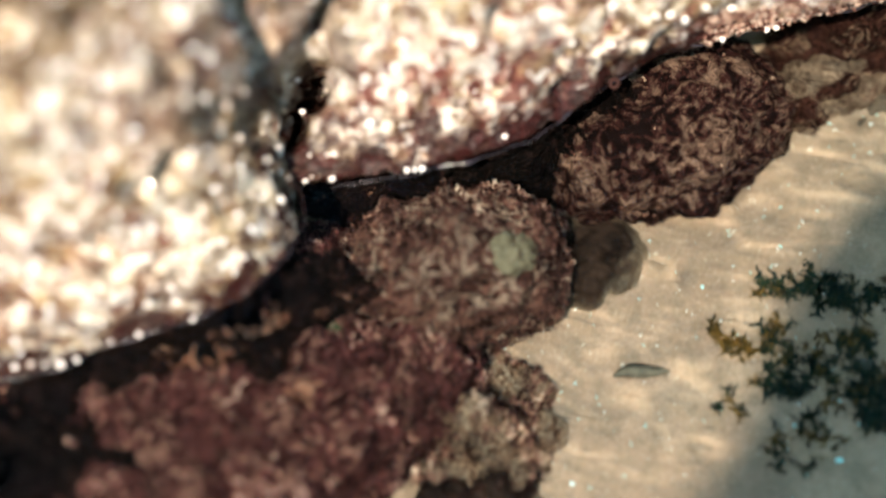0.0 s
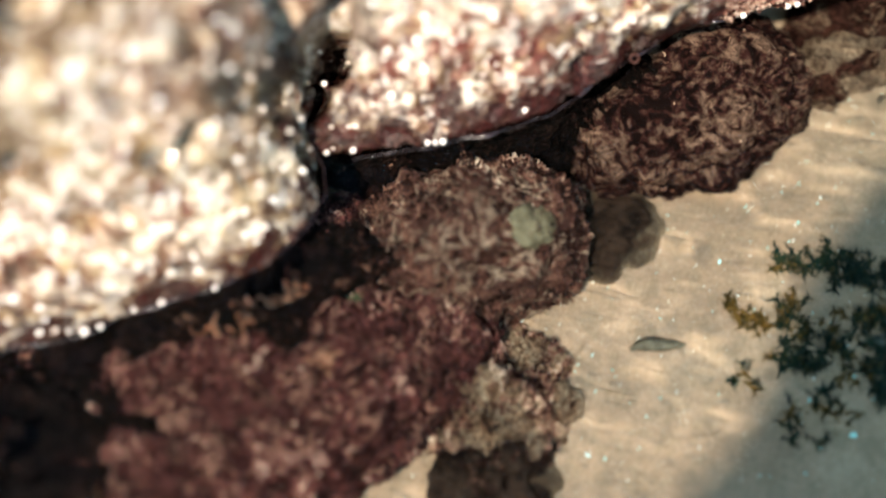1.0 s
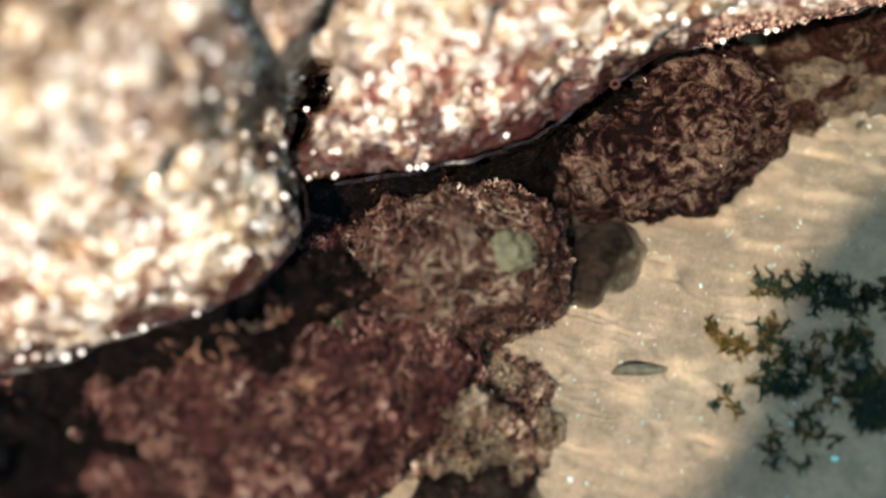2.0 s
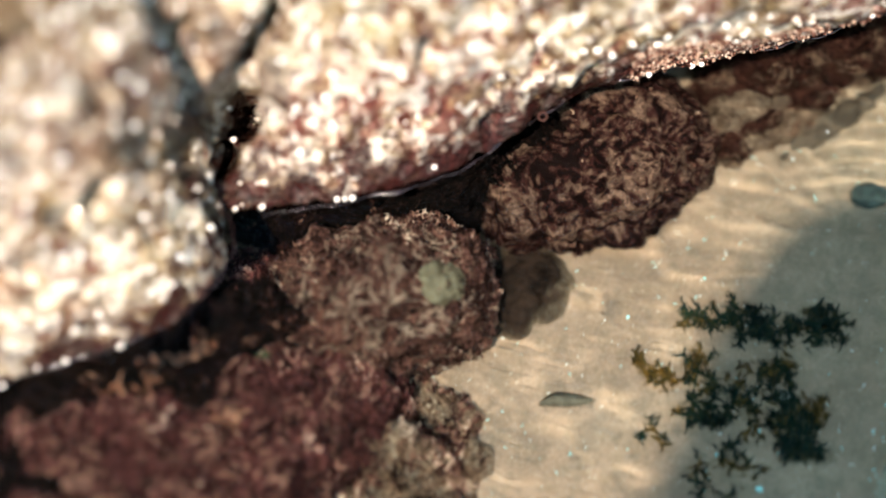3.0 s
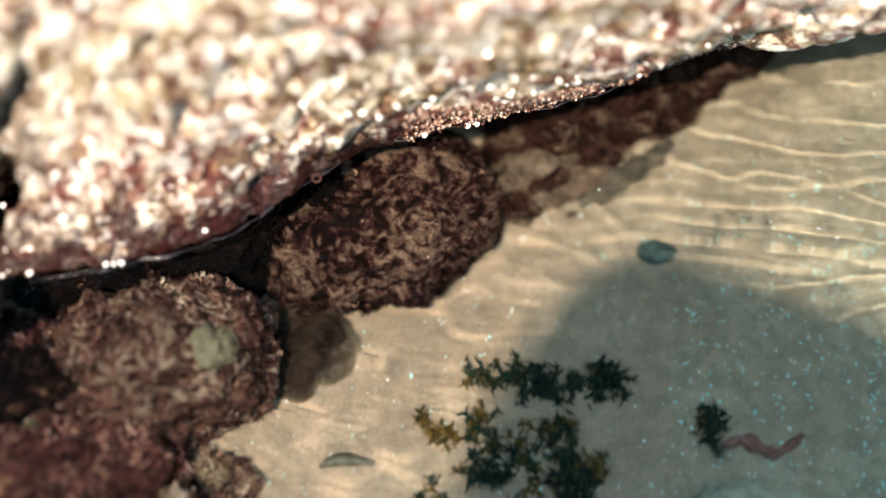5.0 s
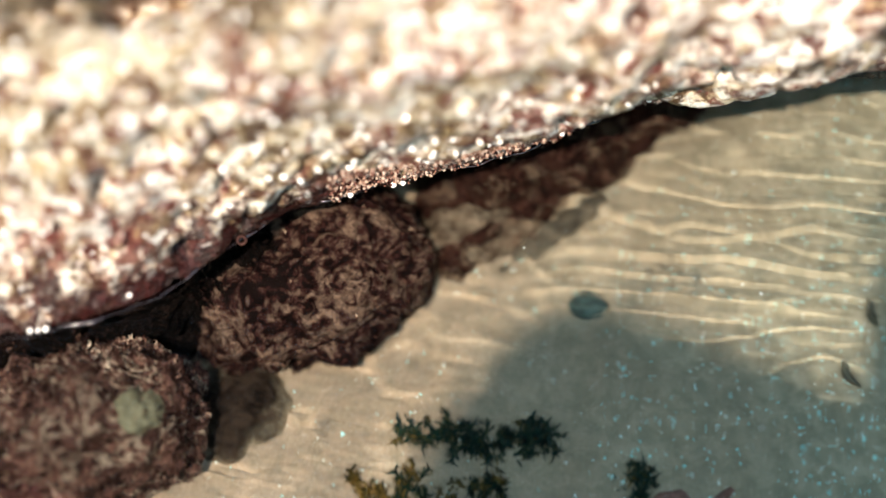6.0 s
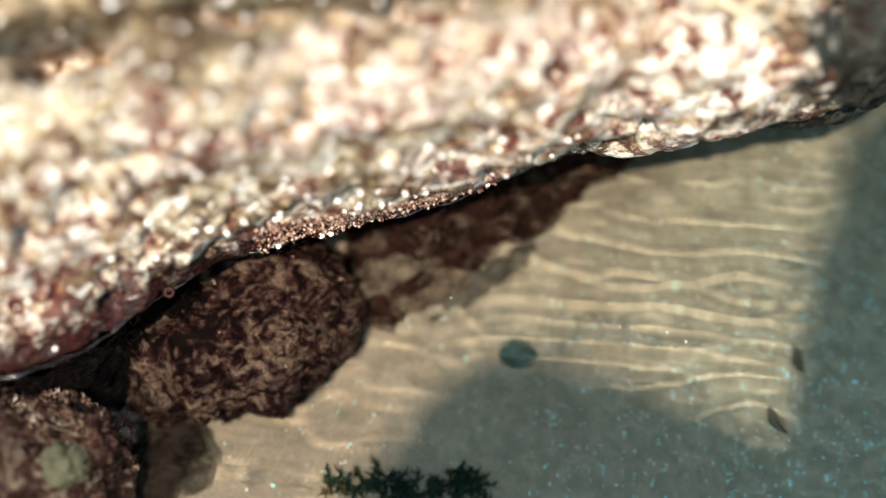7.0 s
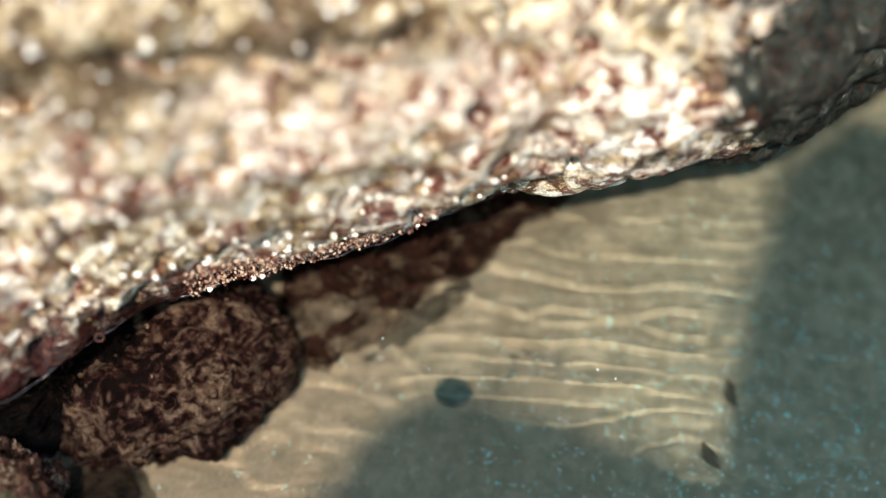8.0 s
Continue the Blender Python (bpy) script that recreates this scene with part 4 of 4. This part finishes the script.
def strand():
    n = 30
    t = np.linspace(0, 1, n)
    c = np.stack([0.475 + 0.060 * t, 0.335 + 0.020 * t ** 2 + 0.006 * np.sin(7 * t), FLOOR + 0.0055 + 0.0015 * np.sin(5 * t)], 1)
    r = 0.0045 * (0.4 + np.sin(math.pi * np.clip(t, 0.05, 0.9))) * (1 + 0.3 * np.sin(23 * t))
    w = np.gradient(c, axis=0)
    w = w / np.linalg.norm(w, axis=1, keepdims=True)
    a = np.cross(w, (0, 0, 1.0))
    b = np.cross(a, w)
    grid = np.stack([c + r[:, None] * (math.cos(k) * a + 0.6 * math.sin(k) * b) for k in np.linspace(0, 2 * math.pi, 8, endpoint=False)], 1)
    return mesh_object("seaweed", grid.reshape(-1, 3), grid_faces(n, 8, True).tolist() + [list(range(8))[::-1], list(range(8 * n - 8, 8 * n))], ROPE)


tagged(strand(), "limp reddish strand of seaweed on shaded sand", "seaweed")
def crust(parent, at, reach, material_, seed, label):
    """A thin crust that follows the rock's own surface round a place on it, with a ragged edge."""
    me = parent.data
    co, no = np.empty(len(me.vertices) * 3), np.empty(len(me.vertices) * 3)
    me.vertices.foreach_get("co", co)
    me.vertices.foreach_get("normal", no)
    co, no = co.reshape(-1, 3), no.reshape(-1, 3)
    here = np.array(parent.matrix_world.inverted() @ Vector(at))
    near = np.linalg.norm((co - here)[:, :2], axis=1) + 0.004 * fbm(co, 0.018, 3, 0.6, seed)
    inside = (near < reach) & (no[:, 2] > 0.0)
    faces = [list(p.vertices) for p in me.polygons if all(inside[k] for k in p.vertices)]
    used = sorted({k for f in faces for k in f})
    at_new = {k: n for n, k in enumerate(used)}
    thick = 0.0018 * smooth(0, 0.006, reach - near[used])
    verts = co[used] + no[used] * (0.0003 + thick)[:, None]
    ob = mesh_object("pale_crust", verts, [[at_new[k] for k in f] for f in faces], material_, parent, label)
    return ob


crust(rock_a, (0.083, 0.313, -0.03), 0.017, PALE, 6, "pale yellow-green crust patch")
crust(red_slab, (-0.03, 0.232, -0.05), 0.009, DARKSPOT, 12, "dark green algae spot")


def ring_shell():
    bm = bmesh.new()
    n, k = 18, 8
    rows = [[bm.verts.new(((0.0032 + 0.0010 * math.cos(b)) * math.cos(a), (0.0032 + 0.0010 * math.cos(b)) * math.sin(a), 0.002 * math.sin(b))) for b in [2 * math.pi * j / k for j in range(k)]] for a in [2 * math.pi * i / n for i in range(n)]]
    for i in range(n):
        for j in range(k):
            bm.faces.new((rows[i][j], rows[(i + 1) % n][j], rows[(i + 1) % n][(j + 1) % k], rows[i][(j + 1) % k]))
    bm.normal_update()
    ob = part("tube_shell", bm, plain("tube_shell", (0.035, 0.016, 0.013), 0.5, 300.0, 0.0004), ledge, "small red-brown ring of worm shell")
    ob.matrix_world = pose(0.1325, 0.4455, 0.005, 50, 0, 20)


ring_shell()


# ---- small glossy caps added on the rock and turned to give sun glints ----
GLOSS = island_material("glint_gloss", [(0.0, (0.30, 0.24, 0.20)), (1.0, (0.75, 0.72, 0.68))], 0.10, gloss=0.5)


def chips(parent, spots, seed, facing, spreading):
    """Shallow glossy caps, each a slightly domed disc, added on the rock to glint."""
    rng = np.random.default_rng(seed)
    v, f = [], []
    for spot in spots:
        n = np.array(facing) + rng.normal(0, spreading, 3)
        n = n / np.linalg.norm(n)
        a = np.cross(n, (1.0, 0.1, 0.2))
        a = a / np.linalg.norm(a)
        b = np.cross(n, a)
        r = rng.uniform(0.0012, 0.0024)
        first = len(v)
        v.append(spot + n * 0.0009)
        for ring, drop in ((0.5, 0.00003), (1.0, 0.00012), (1.1, 0.0016)):
            for k in range(10):
                w = 2 * math.pi * k / 10
                v.append(spot + n * (0.0009 - drop) + r * ring * (1 + 0.12 * math.sin(3 * w + first)) * (math.cos(w) * a + math.sin(w) * b))
        for k in range(10):
            f.append([first, first + 1 + k, first + 1 + (k + 1) % 10])
            for q in (0, 10):
                f.append([first + 1 + q + k, first + 11 + q + k, first + 11 + q + (k + 1) % 10, first + 1 + q + (k + 1) % 10])
    ob = mesh_object("glint_cap", np.array(v), f, GLOSS, parent)
    return tagged(ob, "tiny glossy caps added for glints", kind="stuff")


def spots_on(parent, count, seed, region):
    rng = np.random.default_rng(seed)
    me = parent.data
    co, no = np.empty(len(me.vertices) * 3), np.empty(len(me.vertices) * 3)
    me.vertices.foreach_get("co", co)
    me.vertices.foreach_get("normal", no)
    co, no = co.reshape(-1, 3), no.reshape(-1, 3)
    up = no @ np.array([-0.13, -0.42, 0.89])
    return co[rng.choice(np.flatnonzero(region(co) & (up > 0.6)), count)]


def by_water(p):
    return (np.abs(p[:, 2] - 0.004) < 0.005) & (p[:, 0] > -0.3) & (p[:, 0] < 0.6)


# halfway from sun to camera, so that the caps glint
FACING = (-0.13, -0.42, 0.89)
chips(ledge, spots_on(ledge, 260, 91, on_dry), 92, FACING, 0.09)
chips(left, spots_on(left, 220, 93, on_dry), 94, FACING, 0.09)
chips(ledge, spots_on(ledge, 8, 95, by_water), 96, FACING, 0.07)
chips(left, spots_on(left, 10, 97, by_water), 98, FACING, 0.07)

GLOSS_RIM = island_material("rim_glint_gloss", [(0.0, (0.30, 0.24, 0.20)), (1.0, (0.75, 0.72, 0.68))], 0.15, gloss=0.5)
GLOSS = GLOSS_RIM
# caps added at the waterline, aimed to stand in for water glints
chips(ledge, np.array([(-0.002, 0.3445, 0.003), (0.0035, 0.346, 0.003), (0.0085, 0.348, 0.003)]), 101, (-0.143, -0.42, 0.896), 0.02)
chips(left, np.array([(-0.121, 0.199, 0.004), (-0.155, 0.180, 0.004), (-0.192, 0.153, 0.004), (-0.202, 0.147, 0.004)]), 102, (-0.072, -0.355, 0.932), 0.02)
chips(ledge, np.array([(0.236, 0.515, 0.004), (0.243, 0.518, 0.004), (0.205, 0.500, 0.004)]), 103, (-0.20, -0.46, 0.866), 0.02)

# ---- rocks that close the pool, beyond the view ----
def closing(name, at, size, turn, seed):
    ob = rock(name, at, size, turn, SHORE, seed, 5, 0.35)
    return tagged(ob, "pale crusted shore rock closing the pool", "rock wall", kind="structure")


closing("wall_south", (0.6, -1.75, 0.0), (1.3, 0.55, 0.55), 8, 201)
closing("wall_east", (2.1, -0.2, 0.0), (0.6, 1.3, 0.6), 10, 202)
closing("wall_north", (0.35, 1.75, 0.1), (1.9, 0.85, 0.55), 28, 203)
closing("wall_northwest", (-1.35, 0.75, 0.1), (0.85, 0.75, 0.6), 30, 204)
closing("wall_southwest", (-1.25, -0.75, 0.0), (0.6, 0.6, 0.6), 50, 205)


# ---- specks afloat on the water ----
def specks():
    rng = np.random.default_rng(7)
    count = 230
    v0, f0 = ico(1)
    spot = np.stack([rng.uniform(0.32, 0.80, count), rng.uniform(0.10, 0.60, count), np.full(count, 0.0012)], 1)
    spot = spot[spot[:, 1] < 0.30 + 0.55 * spot[:, 0]]
    r = 0.0003 + 0.0006 * rng.random(len(spot)) ** 3
    v = v0[None] * (1, 1, 0.5) * r[:, None, None] + spot[:, None]
    f = (np.array(f0)[None] + (np.arange(len(spot)) * len(v0))[:, None, None]).reshape(-1, 3)
    ob = mesh_object("floating_specks", v.reshape(-1, 3), f, FOAM)
    return tagged(ob, "tiny pale specks afloat on the water", "specks", kind="stuff")


FOAM = island_material("pale_specks", [(0.0, (0.55, 0.60, 0.58)), (1.0, (0.75, 0.82, 0.82))], 0.5, gloss=0.2)
specks()
